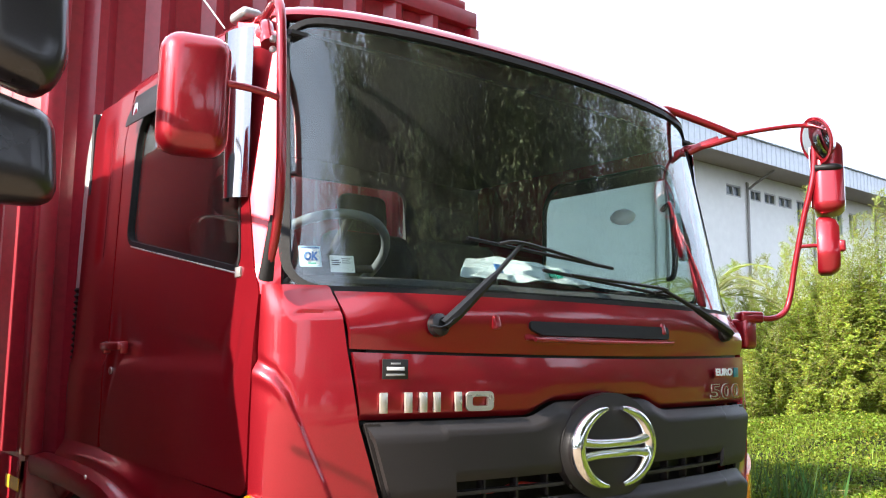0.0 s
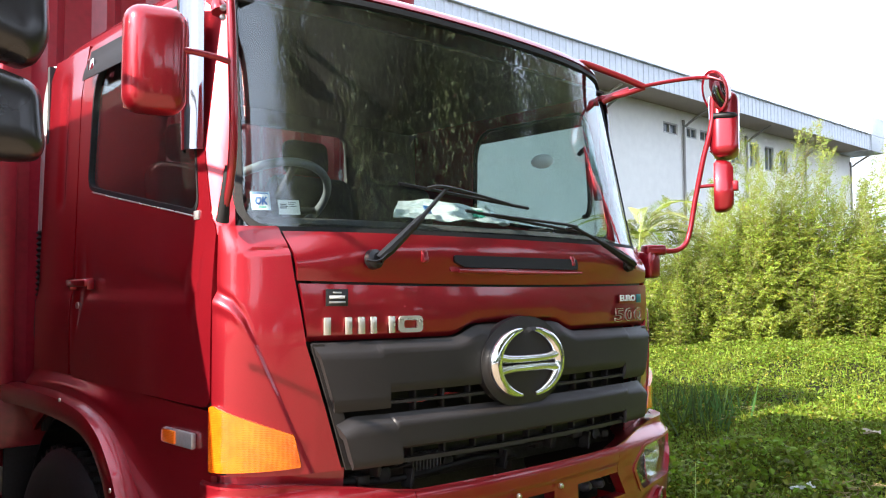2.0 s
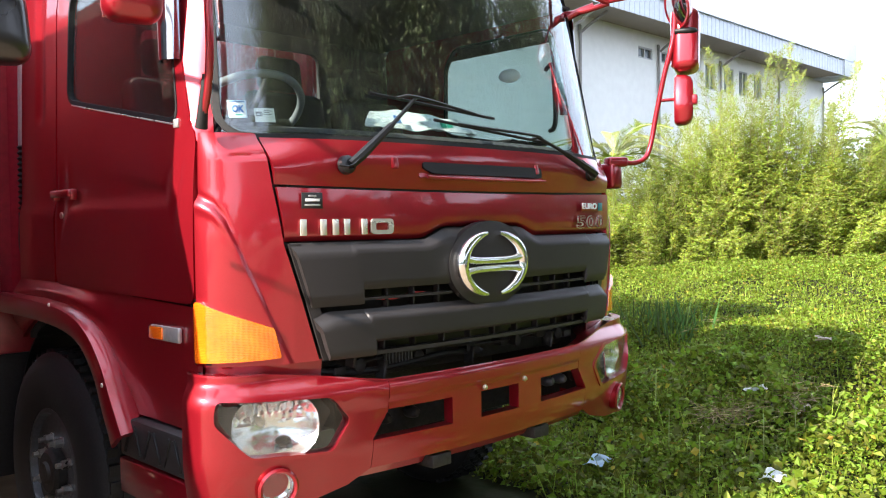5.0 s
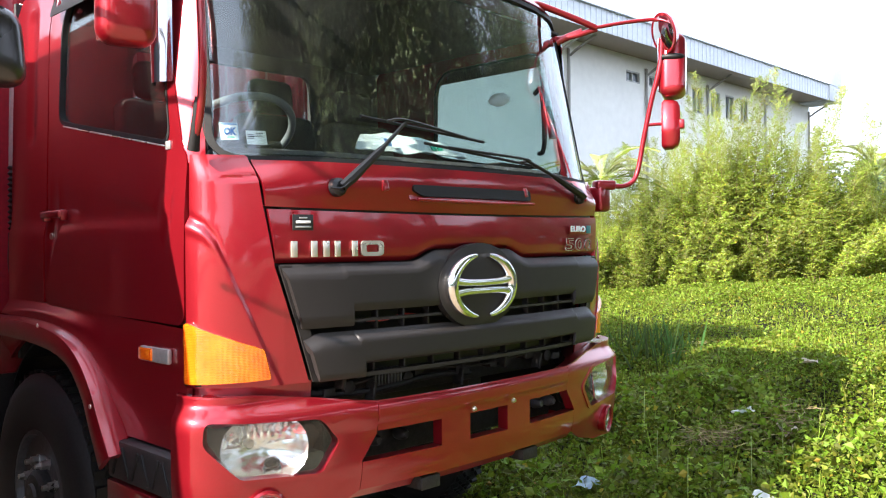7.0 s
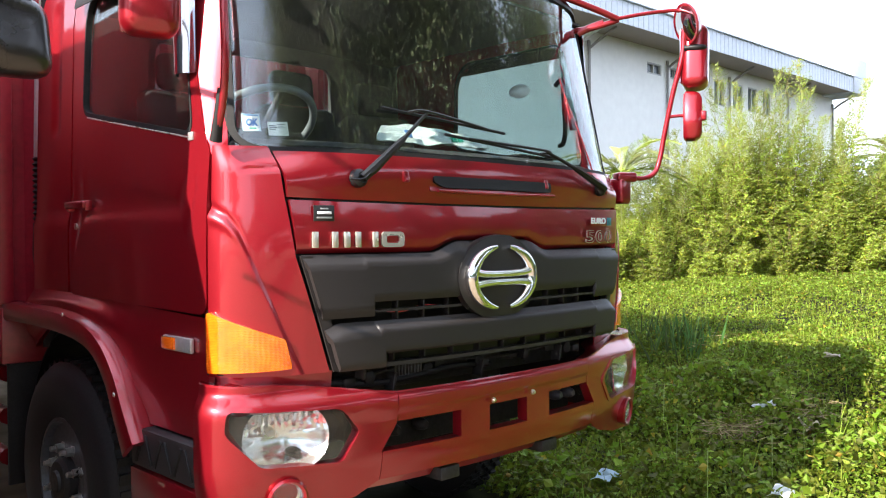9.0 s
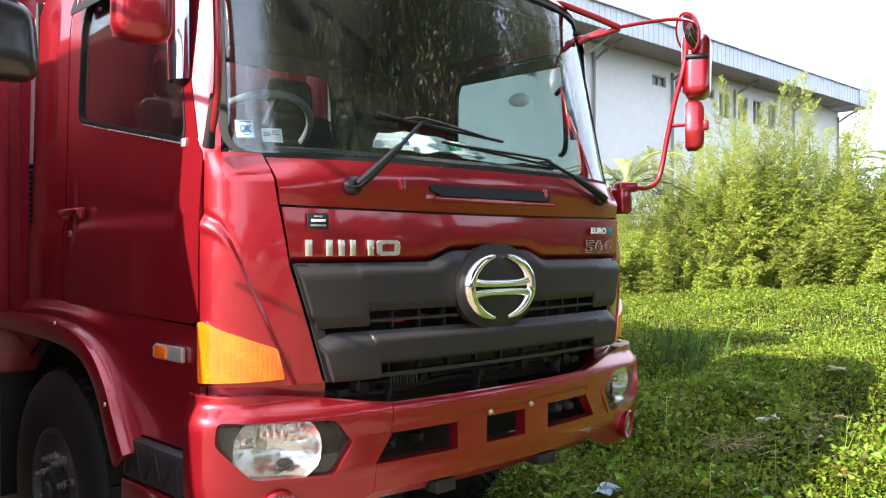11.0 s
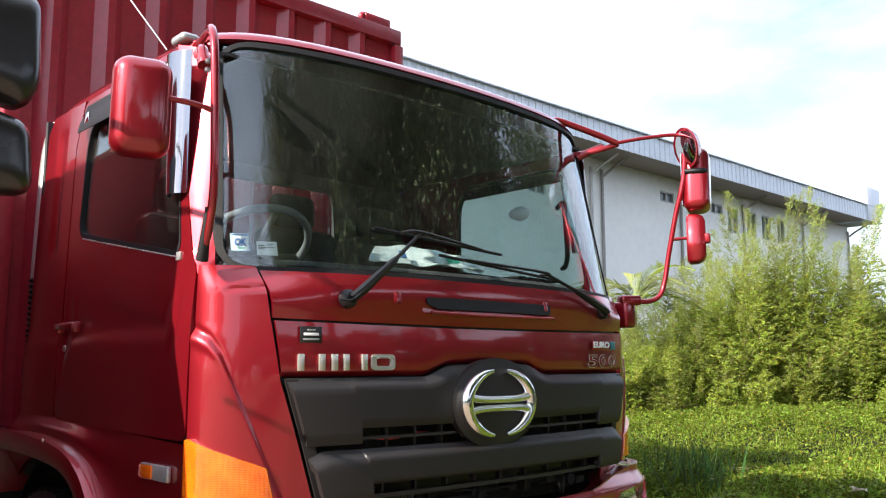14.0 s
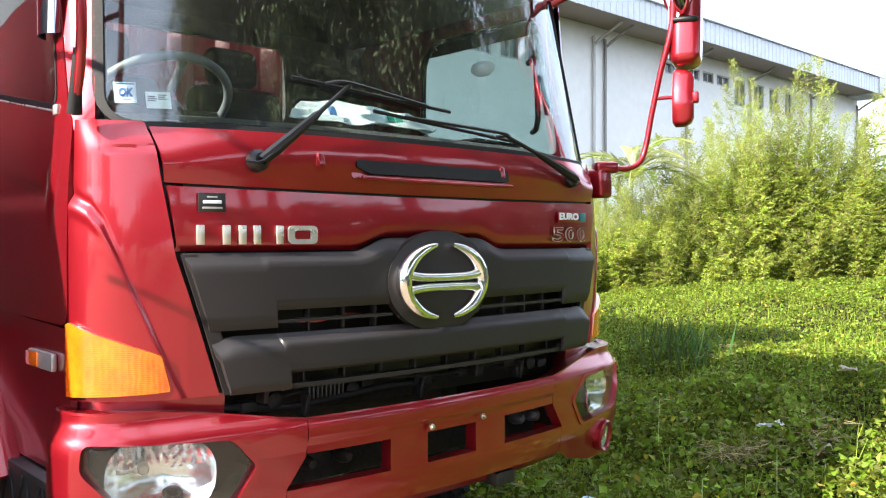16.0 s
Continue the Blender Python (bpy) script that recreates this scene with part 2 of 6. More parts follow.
STRAW = surface("straw", (0.34, 0.26, 0.13), 0.9, vary=0.3, island=True)
TAPE = surface("yellow_tape", (0.75, 0.50, 0.02), 0.3)
CARD = surface("cardboard", (0.62, 0.54, 0.42), 0.85, vary=0.2)
LEAF_LOW = leafy("creeper_leaf", (0.15, 0.215, 0.014), 0.6)
LEAF_MID = leafy("shrub_leaf", (0.27, 0.345, 0.042), 0.6)
LEAF_PALE = leafy("plume_leaf", (0.36, 0.40, 0.15), 0.4)
LEAF_YELLOW = leafy("yellow_leaf", (0.42, 0.36, 0.04), 0.4)
LEAF_DARK = leafy("tree_leaf", (0.24, 0.28, 0.16), 0.7)
LEAF_FAR = leafy("far_leaf", (0.13, 0.19, 0.10), 0.35)
GRASS = leafy("grass_blade", (0.13, 0.24, 0.06), 0.4)

# amber lens: coloured plastic; brighter noise patches stand in for the reflector's glints
AMBER, an, al, ap = nodes_of("amber_lens")
amix, anoise = an.new("ShaderNodeMix"), an.new("ShaderNodeTexNoise")
amix.data_type = "RGBA"
amix.inputs["A"].default_value, amix.inputs["B"].default_value = (0.52, 0.055, 0.001, 1), (0.86, 0.20, 0.005, 1)
anoise.inputs["Scale"].default_value, anoise.inputs["Detail"].default_value = 17.0, 5.0
al.new(anoise.outputs["Fac"], amix.inputs["Factor"])
al.new(amix.outputs["Result"], ap.inputs["Base Color"])
ap.inputs["Roughness"].default_value, ap.inputs["Coat Weight"].default_value = 0.12, 1.0
ap.inputs["Subsurface Weight"].default_value, ap.inputs["Subsurface Radius"].default_value = 0.2, (0.03, 0.008, 0.001)
ap.inputs["Subsurface Scale"].default_value = 0.4
atc, amap, asum = an.new("ShaderNodeTexCoord"), an.new("ShaderNodeBump"), an.new("ShaderNodeMath")
al.new(atc.outputs["Object"], anoise.inputs["Vector"])
for k, (way, size) in enumerate((("X", 22.0), ("Z", 60.0))):
    band = an.new("ShaderNodeTexWave")
    band.bands_direction = way
    band.inputs["Scale"].default_value, band.inputs["Distortion"].default_value, band.inputs["Detail"].default_value = size, 3.0, 2.0
    al.new(atc.outputs["Object"], band.inputs["Vector"])
    al.new(band.outputs["Fac"], asum.inputs[k])
amap.inputs["Strength"].default_value, amap.inputs["Distance"].default_value = 0.20, 0.003
al.new(asum.outputs[0], amap.inputs["Height"])
al.new(amap.outputs["Normal"], ap.inputs["Normal"])


# ---- shape tools ----
def finish(name, bm, mat, parent=None, label="", angle=38):
    bmesh.ops.recalc_face_normals(bm, faces=bm.faces)
    me = bpy.data.meshes.new(name)
    bm.to_mesh(me)
    bm.free()
    me.materials.append(mat)
    if angle:
        me.polygons.foreach_set("use_smooth", [True] * len(me.polygons))
        me.set_sharp_from_angle(angle=radians(angle))
    ob = new(name, me)
    if parent:
        ob.parent = parent
    if label:
        ob["label"] = label
    return ob


def raw(name, verts, faces, mat, parent=None, label="", angle=38):
    me = bpy.data.meshes.new(name)
    me.from_pydata([tuple(v) for v in verts], [], faces)
    bm = bmesh.new()
    bm.from_mesh(me)
    bpy.data.meshes.remove(me)
    return finish(name, bm, mat, parent, label, angle)


def thing(name, label, category, at=(0, 0, 0), group="", kind=""):
    ob = new(name)
    ob.location = at
    ob.empty_display_size = 0.1
    return tagged(ob, label, category, group, kind)


def lin(a, b, n):
    return [a + (b - a) * i / (n - 1) for i in range(n)]


INSIDE = np.array([0.0, 1.1, 1.6])


def outward(P, n):
    """1 where the normals point away from the middle of the cab, else -1."""
    return 1.0 if float(((P - INSIDE) * n).sum(axis=-1).mean()) > 0 else -1.0


def lay(fn, us, vs, thick):
    """Points of a sheet fn(u, v) and of its back, thick metres inward."""
    P = np.array([[fn(u, v) for v in vs] for u in us], float)
    du, dv = np.gradient(P, axis=0), np.gradient(P, axis=1)
    n = np.cross(du, dv)
    n /= np.linalg.norm(n, axis=2, keepdims=True) + 1e-12
    return P, P - n * abs(thick) * outward(P, n)


def sheet(name, fn, us, vs, thick, mat, parent=None, label="", angle=38):
    """A curved panel with thickness: front, back and rim."""
    A, B = lay(fn, us, vs, thick)
    nu, nv = len(us), len(vs)
    verts = list(A.reshape(-1, 3)) + list(B.reshape(-1, 3))
    k = nu * nv
    f = []
    for i in range(nu - 1):
        for j in range(nv - 1):
            a = i * nv + j
            f += [(a, a + 1, a + nv + 1, a + nv), (k + a, k + a + nv, k + a + nv + 1, k + a + 1)]
    edge = [i * nv for i in range(nu)] + [(nu - 1) * nv + j for j in range(1, nv)] + [i * nv + nv - 1 for i in range(nu - 2, -1, -1)] + [j for j in range(nv - 2, 0, -1)]
    f += [(a, b, k + b, k + a) for a, b in zip(edge, edge[1:] + edge[:1])]
    return raw(name, verts, f, mat, parent, label, angle)


def rounded(pts, r, k=5):
    """A polygon with its corners rounded."""
    out, n = [], len(pts)
    for i in range(n):
        p, a, b = Vector(pts[i]), Vector(pts[i - 1]), Vector(pts[(i + 1) % n])
        ra = min(r, (a - p).length * 0.45, (b - p).length * 0.45)
        s, e = p + (a - p).normalized() * ra, p + (b - p).normalized() * ra
        for t in lin(0, 1, k):
            out.append(tuple(s * (1 - t) ** 2 + p * 2 * t * (1 - t) + e * t * t))
    return out


def ray_loop(loop, c, angles):
    out, n = [], len(loop)
    for a in angles:
        d, best = Vector((math.cos(a), math.sin(a))), None
        for i in range(n):
            p, q = Vector(loop[i]) - c, Vector(loop[(i + 1) % n]) - c
            e = q - p
            den = d.x * e.y - d.y * e.x
            if abs(den) < 1e-12:
                continue
            t, s = (p.x * e.y - p.y * e.x) / den, (p.x * d.y - p.y * d.x) / den
            if t > 0 and -1e-6 <= s <= 1 + 1e-6 and (best is None or t > best):
                best = t
        out.append(c + d * (best or 0.0))
    return out


def frame_panel(name, fn, outer, inner, rings, thick, mat, parent=None, label="", angle=38, closed=True):
    """A curved panel between two loops of the plane (u, v), carried into space by fn; with no inner loop it is filled."""
    base = inner or outer
    c = Vector((sum(p[0] for p in base) / len(base), sum(p[1] for p in base) / len(base)))
    angs = sorted({round(math.atan2(p[1] - c.y, p[0] - c.x), 5) for p in list(outer) + list(inner or ())} | {round(a, 5) for a in lin(-math.pi, math.pi * 0.98, 60)})
    angs = [a for i, a in enumerate(angs) if i == 0 or a - angs[i - 1] > 1e-4]
    O = ray_loop(outer, c, angs)
    I = ray_loop(inner, c, angs) if inner else [c] * len(angs)
    rows = [[tuple(o.lerp(i, t)) for o, i in zip(O, I)] for t in (lin(0, 1, rings) if inner else lin(0, 0.999, rings))]
    P = np.array([[fn(*p) for p in row] for row in rows], float)
    du, dv = np.gradient(P, axis=0), np.roll(P, -1, axis=1) - np.roll(P, 1, axis=1)
    if not inner:
        du[-1], dv[-1] = du[-2], dv[-2]
    n = np.cross(du, dv)
    n /= np.linalg.norm(n, axis=2, keepdims=True) + 1e-12
    if not inner:
        n[:] = n[:-1].mean(axis=(0, 1)) / np.linalg.norm(n[:-1].mean(axis=(0, 1)))
    B = P - n * abs(thick) * outward(P[:-1], n[:-1])
    R, N = len(rows), len(angs)
    verts, k, f = list(P.reshape(-1, 3)) + list(B.reshape(-1, 3)), R * N, []
    for i in range(R - 1):
        for j in range(N):
            a, b = i * N + j, i * N + (j + 1) % N
            f += [(a, b, b + N, a + N), (k + a, k + a + N, k + b + N, k + b)]
    for j in range(N):
        b = (j + 1) % N
        f.append((j, b, k + b, k + j))
        if inner:
            m = (R - 1) * N
            f.append((m + j, m + b, k + m + b, k + m + j))
    if not inner:
        m = (R - 1) * N
        f += [tuple(m + j for j in range(N)), tuple(k + m + j for j in range(N))]
    return raw(name, verts, f, mat, parent, label, angle)


def curve_pts(pts, per=6):
    """A smooth line through the points."""
    p = [Vector(q) for q in pts]
    p = [p[0] * 2 - p[1]] + p + [p[-1] * 2 - p[-2]]
    out = []
    for i in range(1, len(p) - 2):
        for s in range(per):
            t = s / per
            a, b, c, d = p[i - 1], p[i], p[i + 1], p[i + 2]
            out.append(0.5 * (2 * b + (c - a) * t + (2 * a - 5 * b + 4 * c - d) * t * t + (3 * b - a - 3 * c + d) * t ** 3))
    return out + [p[-2]]


def tube_bm(bm, pts, radius, seg=10):
    n = len(pts)
    radii = radius if isinstance(radius, (list, tuple)) else [radius] * n
    side, rings = None, []
    for i, p in enumerate(pts):
        t = (Vector(pts[min(i + 1, n - 1)]) - Vector(pts[max(i - 1, 0)])).normalized()
        if side is None:
            side = t.orthogonal().normalized()
        side = (side - t * side.dot(t)).normalized()
        up = t.cross(side)
        rings.append([bm.verts.new(Vector(p) + (side * math.cos(a) + up * math.sin(a)) * radii[i]) for a in lin(0, 2 * math.pi, seg + 1)[:-1]])
    for a, b in zip(rings, rings[1:]):
        for j in range(seg):
            bm.faces.new((a[j], a[(j + 1) % seg], b[(j + 1) % seg], b[j]))
    bm.faces.new(rings[0])
    bm.faces.new(rings[-1][::-1])


def tube(name, pts, r, mat, parent=None, label="", per=6, seg=10):
    bm = bmesh.new()
    tube_bm(bm, curve_pts(pts, per) if per > 1 else [Vector(p) for p in pts], r, seg)
    return finish(name, bm, mat, parent, label, 50)


def block_bm(bm, c, s, bevel=0.0, seg=2, m=None):
    made = bmesh.ops.create_cube(bm, size=1.0)["verts"]
    bmesh.ops.scale(bm, vec=s, verts=made)
    if bevel:
        e = list({e for v in made for e in v.link_edges})
        made = list({v for f in bmesh.ops.bevel(bm, geom=e, offset=bevel, segments=seg, profile=0.5, affect="EDGES")["faces"] for v in f.verts} | {v for v in made if v.is_valid})
    if m is not None:
        bmesh.ops.transform(bm, matrix=m, verts=made)
    bmesh.ops.translate(bm, vec=c, verts=made)
    return made


def block(name, c, s, mat, parent=None, label="", bevel=0.004, seg=2, rot=None):
    bm = bmesh.new()
    block_bm(bm, c, s, bevel, seg, Euler([radians(a) for a in rot]).to_matrix().to_4x4() if rot else None)
    return finish(name, bm, mat, parent, label)


def lathe(name, profile, c, axis, mat, parent=None, label="", seg=40, scale=(1, 1), angle=35, hollow=False):
    """profile: (radius, distance along the axis)."""
    ax = Vector(axis).normalized()
    u = ax.orthogonal().normalized() if abs(ax.z) > 0.9 else ax.cross(Vector((0, 0, 1))).normalized()
    w = u.cross(ax)
    verts, f, n = [], [], len(profile)
    for a in lin(0, 2 * math.pi, seg + 1)[:-1]:
        for r, h in profile:
            verts.append(Vector(c) + ax * h + (u * math.cos(a) * scale[0] + w * math.sin(a) * scale[1]) * max(r, 1e-4))
    for i in range(seg):
        for j in range(n - 1):
            a, b = i * n + j, (i + 1) % seg * n + j
            f.append((a, b, b + 1, a + 1))
    if hollow:
        f += [(i * n, (i + 1) % seg * n, (i + 1) % seg * n + n - 1, i * n + n - 1) for i in range(seg)]
    else:
        f += [tuple(i * n for i in range(seg)), tuple(i * n + n - 1 for i in range(seg))]
    return raw(name, verts, f, mat, parent, label, angle)


def lettering(name, text, size, m, mat, parent, label="", depth=0.001, offset=0.0, width=0.0):
    cu = bpy.data.curves.new(name, "FONT")
    cu.body, cu.size, cu.extrude, cu.align_x, cu.align_y = text, size, depth, "CENTER", "CENTER"
    cu.offset = offset
    tmp = new(name, cu)
    me = bpy.data.meshes.new_from_object(tmp.evaluated_get(bpy.context.evaluated_depsgraph_get()))
    bpy.data.objects.remove(tmp)
    bpy.data.curves.remove(cu)
    if width:
        xs = [v.co.x for v in me.vertices]
        me.transform(Matrix.Diagonal((width / (max(xs) - min(xs)), 1, 1, 1)))
    me.transform(m)
    me.materials.clear()
    me.materials.append(mat)
    ob = new(name, me)
    ob.parent = parent
    if label:
        ob["label"] = label
    return ob


def folded(name, prof, place, depth, z0, z1, mat, parent, label=""):
    """A folded metal sheet with upright folds: prof runs along the wall, place carries (along, out, z) into space."""
    n, verts, f = len(prof), [], []
    for off in (0.0, depth):
        for z in (z0, z1):
            verts += [place(a, d + off, z) for a, d in prof]
    for i in range(n - 1):
        f += [(i, i + 1, n + i + 1, n + i), (2 * n + i, 3 * n + i, 3 * n + i + 1, 2 * n + i + 1), (n + i, n + i + 1, 3 * n + i + 1, 3 * n + i), (i, 2 * n + i, 2 * n + i + 1, i + 1)]
    f += [(0, n, 3 * n, 2 * n), (n - 1, 3 * n - 1, 4 * n - 1, 2 * n - 1)]
    return raw(name, verts, f, mat, parent, label, 20)


def smooth_step(t):
    t = min(1.0, max(0.0, t))
    return t * t * (3 - 2 * t)


# ---- ground ----
def land(x, y):
    rise = 0.36 * smooth_step((x - 1.4) / 2.9) + 0.17 * math.exp(-((x - 5.0) ** 2 / 1.7 + (y - 0.4) ** 2 / 1.3))
    mound = 0.42 * smooth_step((x - 5.4) / 4.2) * math.exp(-(max(0.0, y - 2.0) ** 2 + 0.5 * min(0.0, y + 1.0) ** 2) / 22) * (1 - smooth_step((x - 13.0) / 6.0))
    rough_bits = (0.06 * noise.noise((x * 0.9, y * 0.9, 3.0)) + 0.07 * noise.noise((x * 2.1, y * 2.1, 6.0))) * smooth_step((x - 1.0) / 2.0) + 0.02 * noise.noise((x * 3, y * 3, 9.0))
    return rise + mound + rough_bits - 0.012


gx = [-900, -300, -100, -40, -20, -12] + lin(-8, -0.5, 16) + lin(-0.4, 13, 112) + lin(13.3, 22, 30) + [26, 32, 40, 60, 120, 300, 900]
gy_ = [-900, -300, -100, -40, -20, -14] + lin(-9, -3.2, 20) + lin(-3, 9, 101) + lin(9.3, 15, 20) + [18, 24, 40, 80, 200, 900]
gv = [(x, y, land(x, y)) for x in gx for y in gy_]
gn = len(gy_)
gf = [(i * gn + j, (i + 1) * gn + j, (i + 1) * gn + j + 1, i * gn + j + 1) for i in range(len(gx) - 1) for j in range(gn - 1)]
gm = bpy.data.meshes.new("ground")
gm.from_pydata(gv, [], gf)
gm.polygons.foreach_set("use_smooth", [True] * len(gm.polygons))
gm.materials.append(SOIL)
tagged(new("ground", gm), "uneven weedy soil under creeping green plants", "ground", kind="structure")


# ---- warehouse ----
def warehouse():
    b = thing("warehouse", "long white rendered warehouse with grey sheet eaves fascia", "building", (28, 16, 0))
    o = Vector((28, 16, 0))

    def bx(name, x0, x1, y0, y1, z0, z1, mat, label="", bevel=0.02, parent=b):
        base = o if parent is b else Vector((0, 0, 0))
        return block(name, Vector(((x0 + x1) / 2, (y0 + y1) / 2, (z0 + z1) / 2)) - base, (x1 - x0, y1 - y0, z1 - z0), mat, parent, label, bevel)

    # front wall in stretches round the openings
    small = [(26.5, 27.55), (28.2, 29.0), (29.25, 30.1), (30.35, 31.4)]
    tall = [(31.8, 32.75), (33.5, 34.45), (34.95, 35.85), (36.5, 37.3)]
    more = [(16.0, 16.9), (17.3, 18.2), (18.6, 19.5)]
    bm = bmesh.new()

    def wall_piece(x0, x1, z0, z1):
        block_bm(bm, Vector(((x0 + x1) / 2, 16.15, (z0 + z1) / 2)) - o, (x1 - x0, 0.3, z1 - z0))

    wall_piece(-6, 44.8, -0.5, 7.2)
    x = -6
    for a, c, z0 in sorted([(a, c, 7.9) for a, c in small] + [(a, c, 7.2) for a, c in tall + more]):
        wall_piece(x, a, 7.2, 8.35)
        if z0 > 7.2:
            wall_piece(a, c, 7.2, z0)
        x = c
    wall_piece(x, 44.8, 7.2, 8.35)
    wall_piece(-6, 44.8, 8.35, 9.4)
    finish("wall", bm, WALL, b, "white rendered wall with faint streaks", 0)
    bx("end_wall", 44.5, 44.8, 16.3, 40, -0.5, 9.4, WALL)
    bx("roof", -7, 46, 14.6, 40, 9.35, 9.55, SHEET, "low grey sheet roof")
    bx("soffit", -7, 45.2, 14.5, 16.0, 8.93, 8.99, SOFFIT, "brown soffit under the eaves", 0)
    # ribbed fascia
    vs = []
    for i in range(157):
        x = -7 + i * 0.33
        for dx, dy in ((0, 0), (0.10, 0), (0.13, -0.025), (0.25, -0.025), (0.28, 0)):
            vs.append((x + dx, 14.45 + dy))
    folded("fascia", vs, lambda a, d, z: Vector((a, d, z)) - o, 0.03, 8.88, 9.68, SHEET, b, "grey ribbed metal fascia")
    bx("fascia_cap", -7, 45.2, 14.34, 14.6, 9.66, 9.72, SHEET)
    bx("gutter_end", 43.4, 45.1, 14.36, 16.2, 8.85, 10.65, SHEET, "raised grey metal end of the fascia")
    for a, c, z0 in [(a, c, 7.9) for a, c in small] + [(a, c, 7.2) for a, c in tall + more]:
        w = new("window")
        w.parent = b
        w.location = Vector(((a + c) / 2, 16.1, (z0 + 8.35) / 2)) - o
        hw, hh = (c - a) / 2, (8.35 - z0) / 2
        bm = bmesh.new()
        for s in (-1, 1):
            block_bm(bm, (s * (hw - 0.03), -0.02, 0), (0.06, 0.12, hh * 2))
            block_bm(bm, (0, -0.02, s * (hh - 0.03)), (hw * 2 - 0.12, 0.12, 0.06))
        block_bm(bm, (0, -0.015, 0), (0.06, 0.09, hh * 2 - 0.12))
        finish("frame", bm, FRAME_W, w, "", 0)
        for s in (-1, 1):
            block("pane", (s * (hw / 2 - 0.0), 0.02, 0), (hw - 0.09, 0.012, hh * 2 - 0.12), PANE, w, "", 0)
    for x, m in ((21.95, PIPE_W), (22.6, PIPE), (27.9, PIPE), (33.1, PIPE), (39.1, PIPE), (44.65, PIPE)):
        tube("downpipe", [Vector((x, 15.92, 0)) - o, Vector((x, 15.92, 7.9)) - o, Vector((x, 15.85, 8.30)) - o, Vector((x + 0.30, 14.95, 8.93)) - o],
             0.055, m, b, "", 4, 8)
    return b


warehouse()


# ---- the red truck ----
def hood_y(x):
    return -0.017 + 0.09 * x * x + 0.02 * x ** 6


def screen_y(x, z):
    return 0.01 + 0.10 * x * x + 0.08 * x ** 6 + 0.235 * (z - 1.93)


def side_x(z):
    """Half-width of the cab's flank at a height."""
    return 1.152 - 0.026 * max(0.0, z - 1.55) ** 1.15 - 0.012 * smooth_step((z - 1.615) / 0.075)


def along(points):
    p = np.array(points)
    s = np.r_[0, np.cumsum(np.linalg.norm(np.diff(p, axis=0), axis=1))]
    return p, s


def bez(a, b, c, n):
    return [((1 - t) ** 2 * a[0] + 2 * t * (1 - t) * b[0] + t * t * c[0], (1 - t) ** 2 * a[1] + 2 * t * (1 - t) * b[1] + t * t * c[1]) for t in lin(0, 1, n)]


CORNER, CORNER_S = along([(x, hood_y(x)) for x in lin(0.7, 0.9, 12)] + bez((0.9, hood_y(0.9)), (1.125, 0.135), (1.152, 0.262), 26)[1:])
BUMPER, BUMPER_S = along([(x, -0.062 + 0.105 * x * x) for x in lin(0, 1.0, 30)] + bez((1.0, 0.043), (1.205, 0.075), (1.218, 0.205), 26)[1:] + [(1.218, 0.225), (1.217, 0.246)])


def seam_x(z):
    return float(np.interp(z, [1.05, 1.10, 1.297, 1.496, 1.70, 1.86], [0.805, 0.812, 0.868, 0.928, 0.957, 0.975]))


def on_corner(s):
    return float(np.interp(s, CORNER_S, CORNER[:, 0])), float(np.interp(s, CORNER_S, CORNER[:, 1]))


def on_bumper(s):
    a = abs(s)
    return math.copysign(float(np.interp(a, BUMPER_S, BUMPER[:, 0])), s), float(np.interp(a, BUMPER_S, BUMPER[:, 1]))


def bumper_s(x):
    return float(np.interp(x, BUMPER[:, 0][:-2], BUMPER_S[:-2]))


truck = thing("truck", "red metallic cargo truck with dark grey grille parked on grass", "truck", (0, 0, 0))


